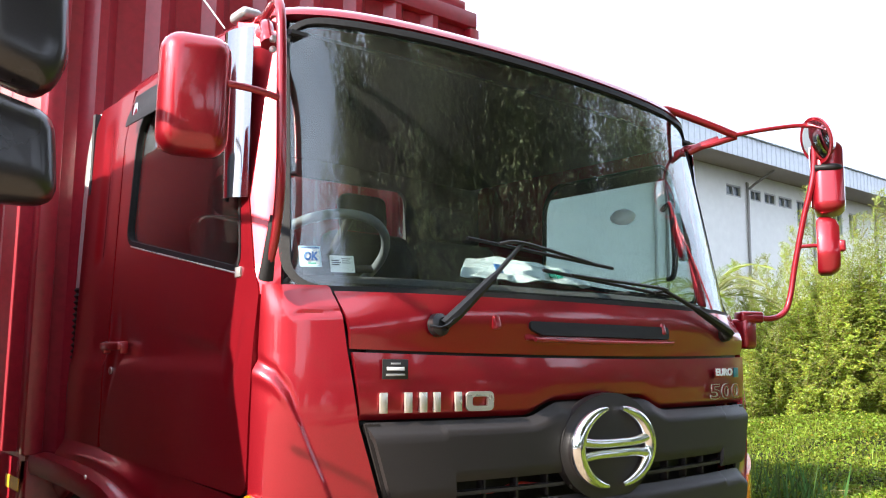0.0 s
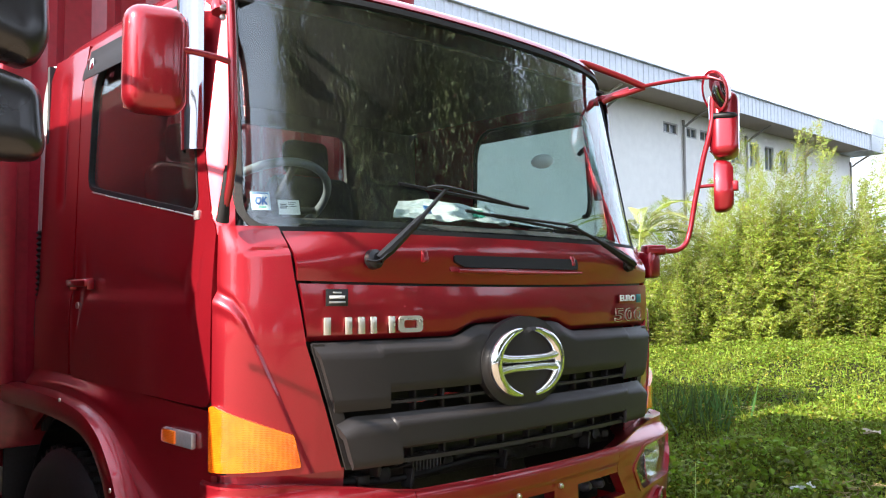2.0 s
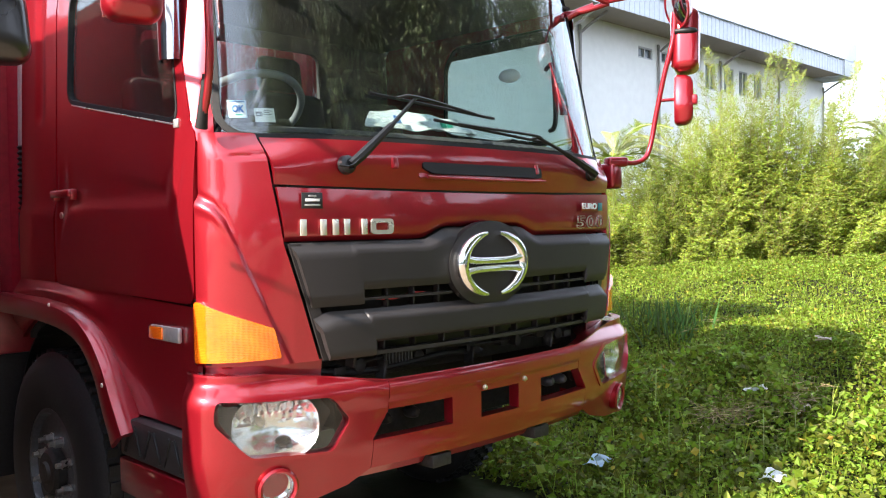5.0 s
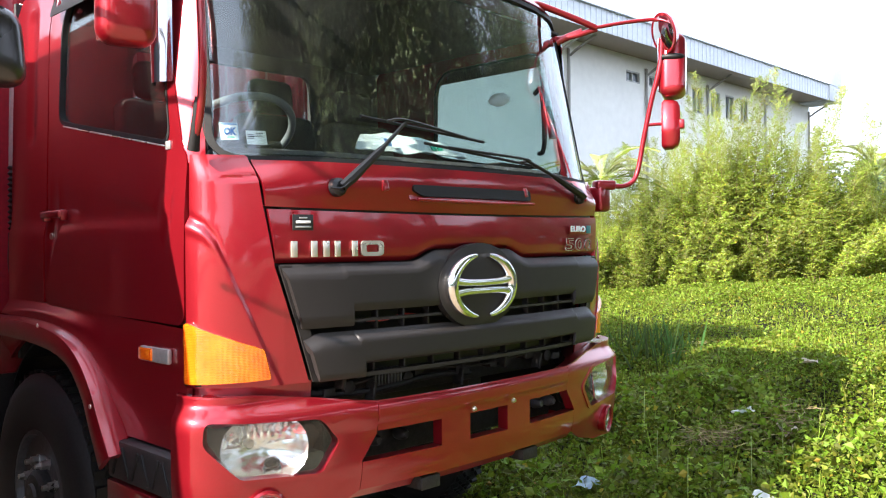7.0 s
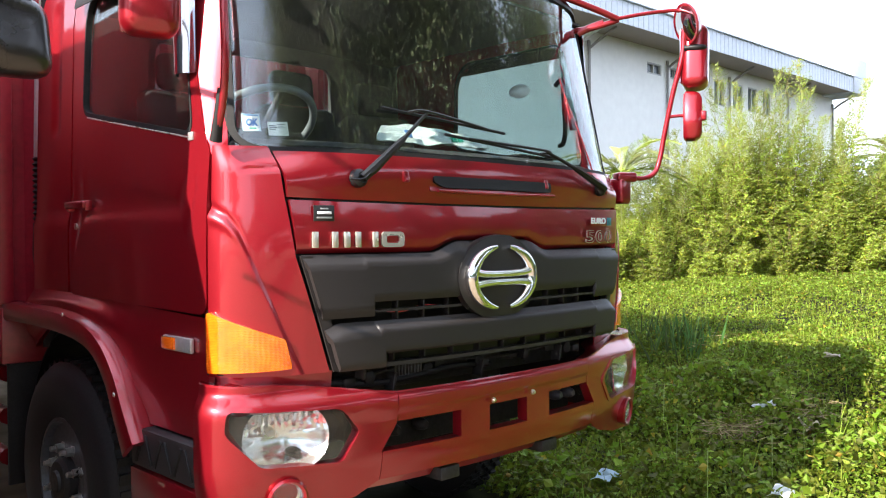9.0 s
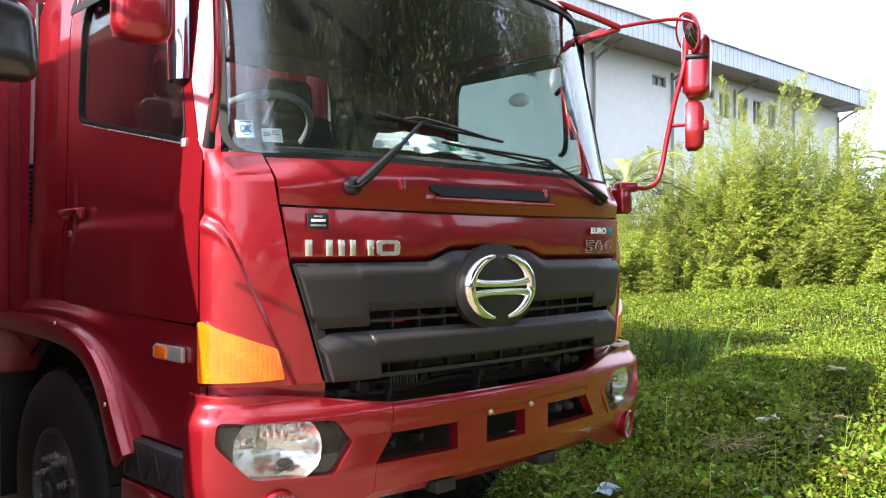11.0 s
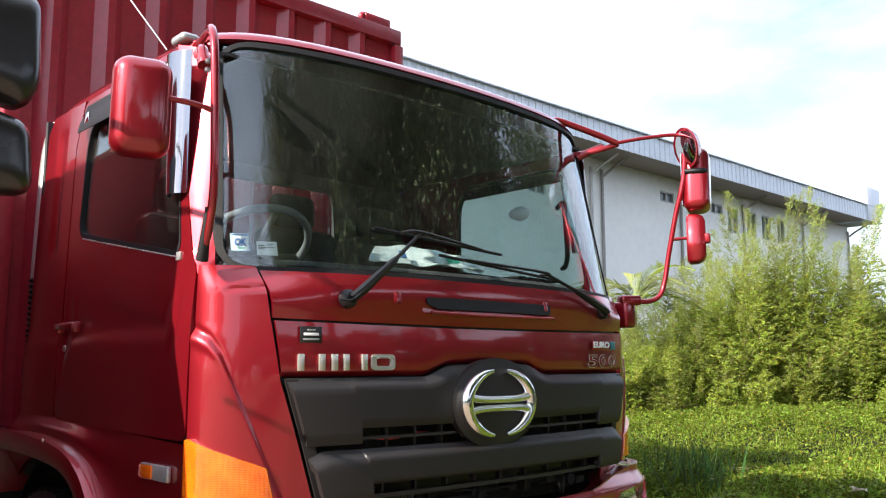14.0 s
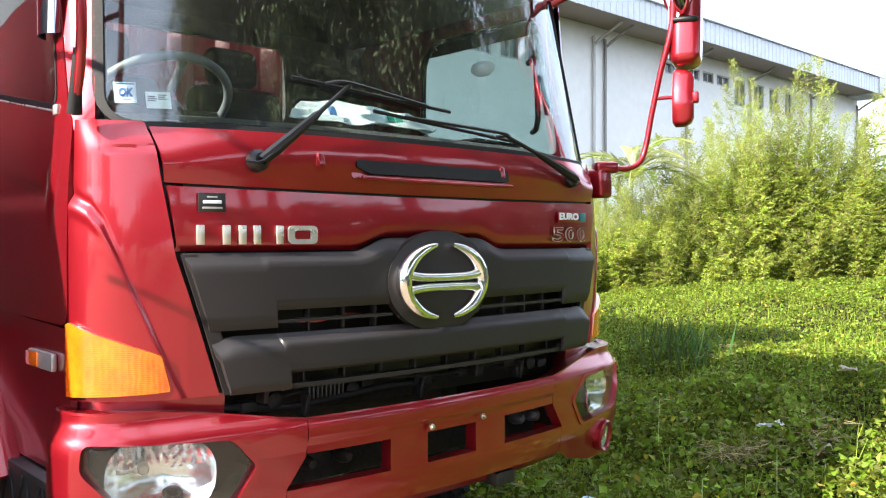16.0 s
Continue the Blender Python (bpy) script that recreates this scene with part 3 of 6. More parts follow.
def corner_panel(sg):
    def fn(u, z):
        s0 = float(np.interp(seam_x(z) + 0.003, CORNER[:, 0], CORNER_S))
        x, y = on_corner(s0 + (CORNER_S[-1] - 0.004 - s0) * u)
        arc = float(np.interp(z, [1.08, 1.2, 1.35, 1.5, 1.58, 1.625, 1.645, 1.66], [0.20, 0.27, 0.36, 0.48, 0.60, 0.74, 0.90, 1.10]))
        up = 0.008 * smooth_step((u - arc) / 0.035) * (1 - 0.75 * smooth_step((u - arc - 0.035) / 0.40))
        groove = 0.007 * math.exp(-((z - 1.80 + 0.02 * u) / 0.007) ** 2) * smooth_step((0.62 - u) / 0.2)
        up = up * (1 - smooth_step((u - 0.50) / 0.45)) - groove
        # the arc's elbow, which levels out towards the door
        off = z - float(np.interp(u, [0.48, 0.60, 0.74, 0.90, 1.0], [1.50, 1.58, 1.625, 1.645, 1.655]))
        up += smooth_step((u - 0.48) / 0.2) * (0.005 * math.exp(-((off + 0.022) / 0.018) ** 2) - 0.006 * math.exp(-((off - 0.012) / 0.014) ** 2))
        back_in = 0.055 * smooth_step((z - 1.78) / 0.11) * (1 - u) ** 0.7
        x, y = x + up * (0.3 + 0.6 * u) + (side_x(z) - 1.152) * u ** 4, y - up * (0.9 - 0.6 * u) + back_in
        lean = 0.020 * smooth_step((z - 1.50) / 0.37) * (1 - u ** 3)
        return sg * (x - lean * u), y + lean * (1 - 0.7 * u) - 0.010 * (1 - u) ** 4, z

    sheet("corner_panel", fn, lin(0, 1, 84), lin(1.10, 1.872, 110), -0.02 * sg, RED, truck)
    # shaded apron between the corner and the bumper
    def apron(u, z):
        s0 = float(np.interp(0.80, CORNER[:, 0], CORNER_S))
        x, y = on_corner(s0 + (CORNER_S[-1] - s0) * u)
        return sg * (x - 0.022), y + 0.028 + 0.10 * (1.12 - z), z
    sheet("apron", apron, lin(0, 1, 24), lin(1.02, 1.125, 4), 0.008, RED, truck, "red apron panel under the indicator")
    # amber indicator that wraps round the corner
    def lens(u, z):
        s0, s1 = float(np.interp(0.937, CORNER[:, 0], CORNER_S)), CORNER_S[-1]
        x, y = on_corner(s0 + (s1 - s0) * u)
        d = 0.010 + 0.013 * (1 - abs(2 * u - 1) ** 4)
        return sg * (x + d * (0.2 + 0.75 * u)), y - d * (0.95 - 0.7 * u), z

    def lens_back(u, z):
        x, y, z = lens(u, z)
        return x - sg * 0.012, y + 0.016, z
    shape = rounded([(0.02, 1.122), (0.985, 1.112), (1.0, 1.308), (0.92, 1.315), (0.10, 1.222)], 0.02)
    ind = frame_panel("indicator_lamp", lens, shape, None, 9, 0.016, AMBER, truck, "amber ribbed indicator lamp wrapping the corner")
    rim = rounded([(-0.015, 1.113), (1.0, 1.102), (1.015, 1.318), (0.92, 1.326), (0.08, 1.231)], 0.02)
    frame_panel("lamp_seal", lens_back, rim, None, 6, 0.008, BLACK_PLASTIC, ind)


def side_lower(sg):
    """Flank under the door, with the wheel arch cut in."""
    def low(y):
        d = abs(y - 1.47)
        arch = 0.50 + math.sqrt(max(0.0, 0.70 ** 2 - d * d)) if d < 0.70 else 0.5
        return max(0.872, min(1.22, arch)) if d < 0.72 else 0.872

    def fn(y, v):
        z = low(y) + (1.292 + 0.03 * (y - 0.26) - low(y)) * v
        shoulder = 0.040 * smooth_step((y - 0.42) / 0.8) * (1 - smooth_step((v - 0.70) / 0.30)) * smooth_step((v - 0.05) / 0.3)
        return sg * (side_x(z) - 0.004 + shoulder), y, z
    sheet("lower_flank", fn, lin(0.262, 1.90, 60), lin(0, 1, 24), 0.02 * sg, RED, truck)


def fender(sg):
    path = curve_pts([(0.66, 0.82), (0.74, 0.93), (0.83, 1.06), (0.96, 1.17), (1.15, 1.235), (1.45, 1.262), (1.85, 1.268), (2.10, 1.255), (2.32, 1.14)], 8)
    path = [Vector((p[0], p[1])) for p in [(q.x, q.y) for q in [Vector((a[0], a[1], 0)) for a in path]]]
    bm, rings = bmesh.new(), []
    for i, p in enumerate(path):
        t = (path[min(i + 1, len(path) - 1)] - path[max(i - 1, 0)]).normalized()
        n = Vector((-t.y, t.x))
        w = 1.0 + 0.25 * (1 - min(1, i / 14))
        ring = []
        for out, h in ((1.08, -0.030), (1.145, -0.004), (1.20, 0.0), (1.234, -0.012), (1.243, -0.035), (1.243, -0.075 * w), (1.232, -0.092 * w), (1.222, -0.088 * w), (1.222, -0.03), (1.08, -0.045)):
            q = p + n * h
            ring.append(bm.verts.new((sg * out, q.x, q.y)))
        rings.append(ring)
    for a, b in zip(rings, rings[1:]):
        for j in range(len(a)):
            k = (j + 1) % len(a)
            bm.faces.new((a[j], a[k], b[k], b[j]))
    bm.faces.new(rings[0])
    bm.faces.new(rings[-1])
    f = finish("fender_flare", bm, RED, truck, "red wheel arch flare")
    for y, z in ((0.80, 1.0), (1.30, 1.268)):
        lathe("rivet", [(0.009, 0), (0.008, 0.004), (0.0, 0.006)], (sg * 1.243, y, z - 0.02), (sg, 0, 0), BOLT, f, "", 10)
    # dark liner over the wheel
    sheet("wheel_liner", lambda a, x: (sg * x, 1.47 - 0.66 * math.cos(a), 0.52 + 0.66 * math.sin(a)), lin(0.25, 2.9, 24), [0.55, 0.8, 1.10], 0.01, BLACK_PLASTIC, truck)


def door(sg):
    d = new("door")
    d.parent = truck
    d["label"] = "red cab door in shade with glossy paint"

    def fn(y, z):
        dent = 0.0
        if z < 1.80:
            dent = 0.010 * math.exp(-((y - 1.34) / 0.16) ** 2 - ((z - 1.70) / 0.06) ** 2)
        bulge = 0.006 * math.sin(max(0, min(1, (y - 0.25) / 1.2)) * math.pi)
        # pressed crease that runs on from the corner panel's arc and fades towards the handle
        above = z - 1.652 - 0.165 * (y - 0.268)
        crease = 0.009 * smooth_step((above + 0.012) / 0.034) * (1 - smooth_step((above - 0.03) / 0.22)) * (1 - smooth_step((y - 0.55) / 0.5))
        return sg * (side_x(z) + bulge - dent + crease), y, z
    outer = rounded([(0.268, 1.302), (1.46, 1.322), (1.47, 2.50), (1.40, 2.69), (0.52, 2.69), (0.30, 1.90), (0.268, 1.86)], 0.05)
    win_o = rounded([(0.380, 1.912), (1.352, 2.085), (1.334, 2.50), (1.25, 2.60), (0.53, 2.60), (0.472, 2.50)], 0.07)
    win_i = rounded([(0.392, 1.930), (1.342, 2.100), (1.322, 2.495), (1.242, 2.588), (0.538, 2.588), (0.482, 2.495)], 0.06)
    frame_panel("door_skin", fn, outer, win_o, 56, 0.03, RED, d)
    frame_panel("window_seal", lambda y, z: (fn(y, z)[0] + sg * 0.003, y, z), win_o, win_i, 3, 0.025, RUBBER, d, "black rubber window seal")
    g = frame_panel("side_window", lambda y, z: (fn(y, z)[0] - sg * 0.012, y, z), win_i, None, 4, 0.004, SIDE_GLASS, d)
    g.visible_shadow = False
    tube("seal_bead", [fn(0.383, 1.908), fn(0.7, 1.965), fn(1.05, 2.027), fn(1.30, 2.072)], 0.0035, SILVER, d, "bright bead under the window", 4, 6)
    block("seal_corner", fn(0.395, 1.915), (0.012, 0.035, 0.03), GALV, d, "small metal seal corner", 0.003)
    # handle in its hollow
    block("door_handle", (sg * 1.170, 1.34, 1.705), (0.022, 0.20, 0.032), RED, d, "red pull handle", 0.009, 3)
    block("door_handle_post", (sg * 1.155, 1.25, 1.70), (0.03, 0.025, 0.045), RED, d, "", 0.006)
    block("door_handle_post", (sg * 1.155, 1.43, 1.70), (0.03, 0.025, 0.045), RED, d, "", 0.006)
    lathe("lock", [(0.014, 0), (0.014, 0.006), (0.006, 0.009)], (sg * 1.143, 1.40, 1.615), (sg, 0, 0), BOLT, d, "steel key lock", 16)
    # smoked visor over the window, with its clips
    v = sheet("rain_visor", lambda y, z: (sg * (side_x(z) + 0.012 + 0.030 * smooth_step((2.66 - z) / 0.12)), y, z),
              lin(0.56, 1.36, 24), [2.535, 2.55, 2.58, 2.61, 2.64, 2.66], 0.004 * sg, BLACK_PLASTIC, d, "smoked black rain visor")
    block("visor_clip", (sg * 1.147, 1.29, 2.585), (0.006, 0.055, 0.055), CHROME, v, "bright clip", 0.004)
    sheet("visor_front", lambda u, z: (sg * (side_x(z) + 0.006 + 0.040 * math.sin(u * math.pi) ** 0.8), 0.43 + 0.11 * (z - 2.15) + (0.13 + 0.10 * (z - 2.15)) * (u - 0.5), z),
          lin(0, 1, 17), lin(2.13, 2.655, 16), 0.004 * sg, SMOKED, d, "glossy chromed visor strip along the pillar")


def pillar(sg):
    def fn(u, z):
        h = (z - 1.85) / 0.86
        x0 = 1.086 - 0.054 * h
        y0 = screen_y(x0, z) - 0.008
        x1, y1 = side_x(z) - 0.002, 0.266 + 0.036 * smooth_step((z - 1.86) / 0.05) + 0.2785 * max(0, z - 1.90)
        bow = (0.003 if sg < 0 else 0.004) * math.sin(math.pi * u)
        return sg * (x0 + (x1 - x0) * u + bow), y0 + (y1 - y0) * u - bow * 0.35, z
    sheet("windscreen_pillar", fn, lin(0, 1, 12), lin(1.845, 2.715, 30), -0.03 * sg, RED, truck)


def rear_quarter(sg):
    def fn(y, z):
        hollow = 0.010 * smooth_step(1 - abs(y - 1.665) / 0.07) * smooth_step((z - 2.02) / 0.04) * smooth_step((2.63 - z) / 0.05)
        return sg * (side_x(z) - hollow), y, z
    us, vs = lin(0, 1, 40), lin(1.33, 2.70, 60)

    def skin(u, z):
        y0 = 1.478 if z < 2.5 else 1.478 - 0.07 * (z - 2.5) / 0.2
        y1 = 1.895 if z < 2.52 else 1.895 - 0.11 * ((z - 2.52) / 0.18) ** 2
        return fn(y0 + (y1 - y0) * u, z)
    sheet("rear_quarter_panel", skin, us, vs, 0.02 * sg, RED, truck)


def cab_shell():
    # roof with rounded brow and edges
    def roof(u, v):
        x = 1.082 * u
        yf, yb = screen_y(x, 2.70) - 0.005, 1.88
        y = yf + (yb - yf) * v
        side = max(0.0, 1 - abs(u) ** 14) ** 0.5
        fore = max(0.0, 1 - (1 - min(1, v / 0.16)) ** 2.4) ** 0.6
        aft = max(0.0, 1 - max(0.0, (v - 0.78) / 0.22) ** 2.4) ** 0.5
        return x, y, 2.695 + (0.10 + 0.035 * smooth_step((v - 0.08) / 0.4)) * side * (0.25 + 0.75 * fore) * (0.1 + 0.9 * aft)
    us = sorted(set([round(math.sin(a), 5) for a in lin(-math.pi / 2, math.pi / 2, 41)]))
    vs = [0, 0.005, 0.012, 0.025, 0.045, 0.07, 0.1, 0.14, 0.2, 0.3, 0.45, 0.6, 0.75, 0.85, 0.89, 0.92, 0.95, 0.97, 0.985, 1.0]
    sheet("roof", roof, us, vs, 0.025, RED, truck, "red cab roof")
    # rear wall with its window, floor and firewall
    win = rounded([(-0.56, 2.17), (0.56, 2.17), (0.56, 2.575), (-0.56, 2.575)], 0.07)
    frame_panel("rear_wall", lambda x, z: (x, 1.885, z), [(-1.12, 1.05), (1.12, 1.05), (1.12, 2.70), (-1.12, 2.70)], win, 3, 0.03, CABIN, truck)
    g = frame_panel("rear_window", lambda x, z: (x, 1.875, z), win, None, 3, 0.004, REAR_GLASS, truck)
    g.visible_shadow = False
    block("cab_floor", (0, 1.13, 1.30), (2.2, 1.48, 0.04), CABIN, truck, "", 0)
    block("firewall", (0, 0.25, 1.46), (2.0, 0.03, 0.80), CABIN, truck, "", 0)
    # headlining keeps the cabin dark
    sheet("headlining", lambda u, v: (1.02 * u, 0.34 + 1.5 * v, 2.675 - 0.02 * u * u), lin(-1, 1, 5), lin(0, 1, 5), 0.012, CABIN, truck)


def windscreen():
    w = new("windscreen")
    w.parent = truck
    fo = rounded([(-1.092, 1.849), (1.092, 1.849), (1.036, 2.712), (-1.036, 2.712)], 0.13, 8)
    fi = rounded([(-1.066, 1.872), (1.066, 1.872), (1.014, 2.690), (-1.014, 2.690)], 0.09, 8)
    frame_panel("screen_seal", lambda x, z: (x, screen_y(x, z) - 0.008, z), fo, fi, 4, 0.03, RUBBER, w, "black rubber windscreen seal")
    us, vs = lin(-1.06, 1.06, 60), lin(1.866, 2.69, 16)
    g = sheet("screen_glass", lambda x, z: (x * (1 - 0.05 * (z - 1.9) / 0.8), screen_y(x * (1 - 0.05 * (z - 1.9) / 0.8), z) + 0.004, z), us, vs, 0.001, GLASS, w, "laminated glass mirroring trees")
    g.visible_shadow = False
    # stickers on the inside of the glass
    def patch(name, x0, x1, z0, z1, mat, label, off=0.0, par=w):
        return sheet(name, lambda x, z: (x, screen_y(x, z) + 0.011 + off, z), lin(x0, x1, 5), [z0, z1], 0.0006, mat, par, label)
    ok = patch("square_sticker", -1.034, -0.984, 1.926, 1.986, PALE_BLUE, "pale blue square sticker with blue letters", -0.001)
    patch("sticker_field", -1.030, -0.988, 1.931, 1.977, WHITE, "", -0.0025, ok)
    xm = -1.010
    tilt = math.atan2(screen_y(-0.984, 1.95) - screen_y(-1.034, 1.95), 0.050)
    lettering("sticker_text", "OK", 0.034, Matrix.Translation((xm, screen_y(xm, 1.955) + 0.0055, 1.955)) @ Matrix.Rotation(tilt, 4, "Z") @ Matrix.Rotation(radians(90 - 13), 4, "X"), BLUE, ok, "blue letters", 0.001, 0.0014, 0.041)
    patch("sticker_bar", -1.018, -0.998, 1.933, 1.938, GREEN_INK, "", -0.004, ok)
    patch("sticker_bar", -1.030, -0.988, 1.979, 1.983, BLUE, "", -0.004, ok)
    pp = patch("white_sticker", -0.964, -0.904, 1.912, 1.960, WHITE, "white paper sticker with small black bars", -0.001)
    for k in range(3):
        patch("sticker_bar", -0.960, -0.942 + 0.004 * (k % 2), 1.944 - 0.006 * k, 1.947 - 0.006 * k, INK, "", -0.003, pp)
        patch("sticker_bar", -0.936, -0.914 - 0.005 * (k % 2), 1.950 - 0.006 * k, 1.952 - 0.006 * k, INK, "", -0.003, pp)


def cowl_and_hood():
    def cowl(u, v):
        zt, zb = 1.857, 1.699 - 0.012 * (1 - u * u)
        z = zb + (zt - zb) * v
        x = u * (seam_x(z) - 0.003)
        y0, y1 = hood_y(x) + 0.004, screen_y(x, z) - 0.012
        k = smooth_step((v - 0.25) / 0.75)
        return x, y0 + (y1 - y0) * k - 0.012 * math.sin(math.pi * v) * (1 - 0.5 * v), z
    c = sheet("cowl_panel", cowl, lin(-1, 1, 60), lin(0, 1, 16), -0.02, RED, truck, "red panel under the windscreen")
    # vent bar, and a black strip above it standing in for recess shade
    def slot(x0, x1, z0, z1, off, name, mat, par, bend=0.0):
        return frame_panel(name, lambda x, z: (x, hood_y(x) - 0.018 - off + 0.10 * (z - 1.70), z), rounded([(x0, z0 + bend), (x0 + 0.05, z0), (x1, z0), (x1, z1), (x0, z1)], 0.012), None, 4, 0.014, mat, par)
    slot(-0.385, 0.33, 1.732, 1.802, -0.006, "vent_recess", RED, c)
    v = slot(-0.375, 0.315, 1.748, 1.790, 0.010, "cowl_vent", BLACK_PLASTIC, c, 0.02)
    slot(-0.33, 0.30, 1.793, 1.808, 0.003, "vent_shade", BLACK_PLASTIC, c)
    tube("vent_lip", [(x, hood_y(x) - 0.026, 1.735 - 0.004 * math.cos(4 * x)) for x in lin(-0.36, 0.33, 12)], 0.007, RED, c, "", 2, 8)
    for x in (0.285, -0.50, 0.80):
        block("panel_clip", (x, hood_y(x) - 0.012, 1.782), (0.026, 0.02, 0.042), RED, c, "", 0.006, rot=(-12, 0, 8))

    def hump(x):
        return 0.042 * smooth_step((0.33 - abs(x + 0.045)) / 0.14)

    def hood(u, v):
        z0 = 1.508 + hump(u * 0.905)
        z1 = 1.690 - 0.012 * (1 - u * u)
        z = z0 + (z1 - z0) * v
        x = u * (seam_x(z) - 0.004)
        y = hood_y(x) - 0.005 * math.sin(math.pi * v) + 0.016 * smooth_step((0.12 - v) / 0.12) - 0.006
        return x, y, z
    h = sheet("bonnet_panel", hood, lin(-1, 1, 110), lin(0, 1, 22), -0.02, RED, truck, "glossy red bonnet panel mirroring sky")
    for sg in (-1, 1):
        sheet("seam_strip", lambda u, z: (sg * (seam_x(z) + u), hood_y(seam_x(z) + u) + 0.026 + 0.05 * smooth_step((z - 1.70) / 0.12), z), [-0.035, 0, 0.03], lin(1.10, 1.81, 20), 0.01, BLACK_PLASTIC, truck)
    sheet("seam_gap", lambda x, z: (x, hood_y(x) + 0.014, z), lin(-0.9, 0.9, 40), [1.664, 1.70], 0.006, BLACK_PLASTIC, truck)
    # maker's name as plain bright bars and a ring; model mark in outline
    def badge(x0, x1, z0, z1, mat, name, par, label="", off=0.022, thick=0.010, r=0.008):
        xm, zm = (x0 + x1) / 2, (z0 + z1) / 2
        turn = math.degrees(math.atan(0.18 * xm + 0.12 * xm ** 5))
        return block(name, (xm, hood_y(xm) - off + thick / 2, zm), (x1 - x0, thick, z1 - z0), mat, par, label, min(0.0015, thick * 0.3), 2, (0, 0, turn))
    for a, b_ in ((-0.880, -0.858), (-0.807, -0.785), (-0.762, -0.739), (-0.718, -0.696), (-0.648, -0.626)):
        badge(a, b_, 1.527, 1.582, SILVER, "name_bar", h, "bright chromed plain bar")
    ring_x = -0.563
    spin = Matrix.Translation((ring_x, hood_y(ring_x) - 0.012, 1.5545)) @ Matrix.Rotation(math.atan(0.18 * ring_x), 4, "Z")
    def on_hood(u, v):
        return tuple(spin @ Vector((u, -0.010, v)))
    frame_panel("name_ring", on_hood, rounded([(-0.049, -0.0275), (0.049, -0.0275), (0.049, 0.0275), (-0.049, 0.0275)], 0.018), rounded([(-0.028, -0.013), (0.028, -0.013), (0.028, 0.013), (-0.028, 0.013)], 0.008), 3, 0.009, SILVER, h, "bright chromed plain ring")
    for k, ch in enumerate("500"):
        xm = 0.724 + 0.092 * (k - 1)
        turn = Matrix.Rotation(math.atan(0.18 * xm + 0.12 * xm ** 5), 4, "Z") @ Matrix.Rotation(radians(90), 4, "X")
        num = lettering("model_numeral", ch, 0.076, Matrix.Translation((xm, hood_y(xm) - 0.024, 1.556)) @ turn, SILVER, h, "chromed outline numeral", 0.002, 0.0024, 0.081)
        lettering("numeral_centre", ch, 0.076, Matrix.Translation((xm, hood_y(xm) - 0.0255, 1.556)) @ turn, RED, num, "red centre", 0.0016, -0.0002, 0.0755)
    plate = badge(0.632, 0.852, 1.608, 1.648, RED, "emission_plate", h, "clear decal with pale letters", 0.0215, 0.002, 0.003)
    lettering("plate_text", "EURO", 0.036, Matrix.Translation((0.712, hood_y(0.712) - 0.0240, 1.630)) @ Matrix.Rotation(math.atan(0.18 * 0.74 + 0.12 * 0.74 ** 5), 4, "Z") @ Matrix.Rotation(radians(90), 4, "X"), WHITE, plate, "white letters", 0.0015, 0.0013, 0.150)
    badge(0.800, 0.846, 1.611, 1.648, TEAL, "plate_mark", plate, "", 0.0260, 0.003, 0.003)
    st = badge(-0.877, -0.800, 1.618, 1.672, INK, "black_sticker", h, "black sticker with pale bars", 0.022, 0.004, 0.004)
    badge(-0.865, -0.812, 1.642, 1.651, WHITE, "sticker_bar", st, "", 0.0235, 0.002, 0.005)
    badge(-0.853, -0.824, 1.658, 1.663, GALV, "sticker_bar", st, "", 0.0235, 0.002, 0.002)
    badge(-0.867, -0.810, 1.627, 1.633, GALV, "sticker_bar", st, "", 0.0235, 0.002, 0.002)
    # wipers
    def wiper(pivot, knee, tip_a, tip_b):
        w = new("wiper")
        w.parent = truck
        px, pz = pivot
        P = Vector((px, hood_y(px) - 0.03, pz))
        lathe("pivot_cap", [(0.034, 0), (0.032, 0.02), (0.020, 0.032), (0, 0.034)], P + Vector((0, 0.02, 0)), (0, -1, 0.1), BLACK_PLASTIC, w, "", 20)
        K = Vector((knee[0], screen_y(*knee) - 0.035, knee[1]))
        bm = bmesh.new()
        tube_bm(bm, [P + Vector((0, -0.012, 0)), P.lerp(K, 0.12) + Vector((0, -0.02, 0)), P.lerp(K, 0.55) + Vector((0, -0.02, 0)), P.lerp(K, 0.60) + Vector((0, -0.018, 0)), K], [0.017, 0.019, 0.013, 0.008, 0.007], 8)
        finish("wiper_arm", bm, BLACK_PLASTIC, w)
        A, B = (Vector((t[0], screen_y(*t) - 0.012, t[1])) for t in (tip_a, tip_b))
        tube("wiper_blade", [A, A.lerp(B, 0.3), A.lerp(B, 0.7), B], 0.006, RUBBER, w, "", 4, 6)
        tube("blade_bridge", [A.lerp(B, 0.18) + Vector((0, -0.012, 0)), K + Vector((0, -0.004, 0.002)), A.lerp(B, 0.82) + Vector((0, -0.012, 0))], 0.006, BLACK_PLASTIC, w, "", 5, 6)
        tube("washer_pipe", [P + Vector((-0.05, -0.01, -0.004)), P + Vector((0, -0.03, 0.0)), P.lerp(K, 0.3) + Vector((0, -0.03, 0.012))], 0.004, BLACK_PLASTIC, w, "", 3, 6)
    wiper((-0.705, 1.768), (-0.372, 2.030), (-0.56, 2.035), (0.06, 1.985))
    wiper((0.735, 1.780), (0.30, 1.925), (-0.28, 1.955), (0.40, 1.905))


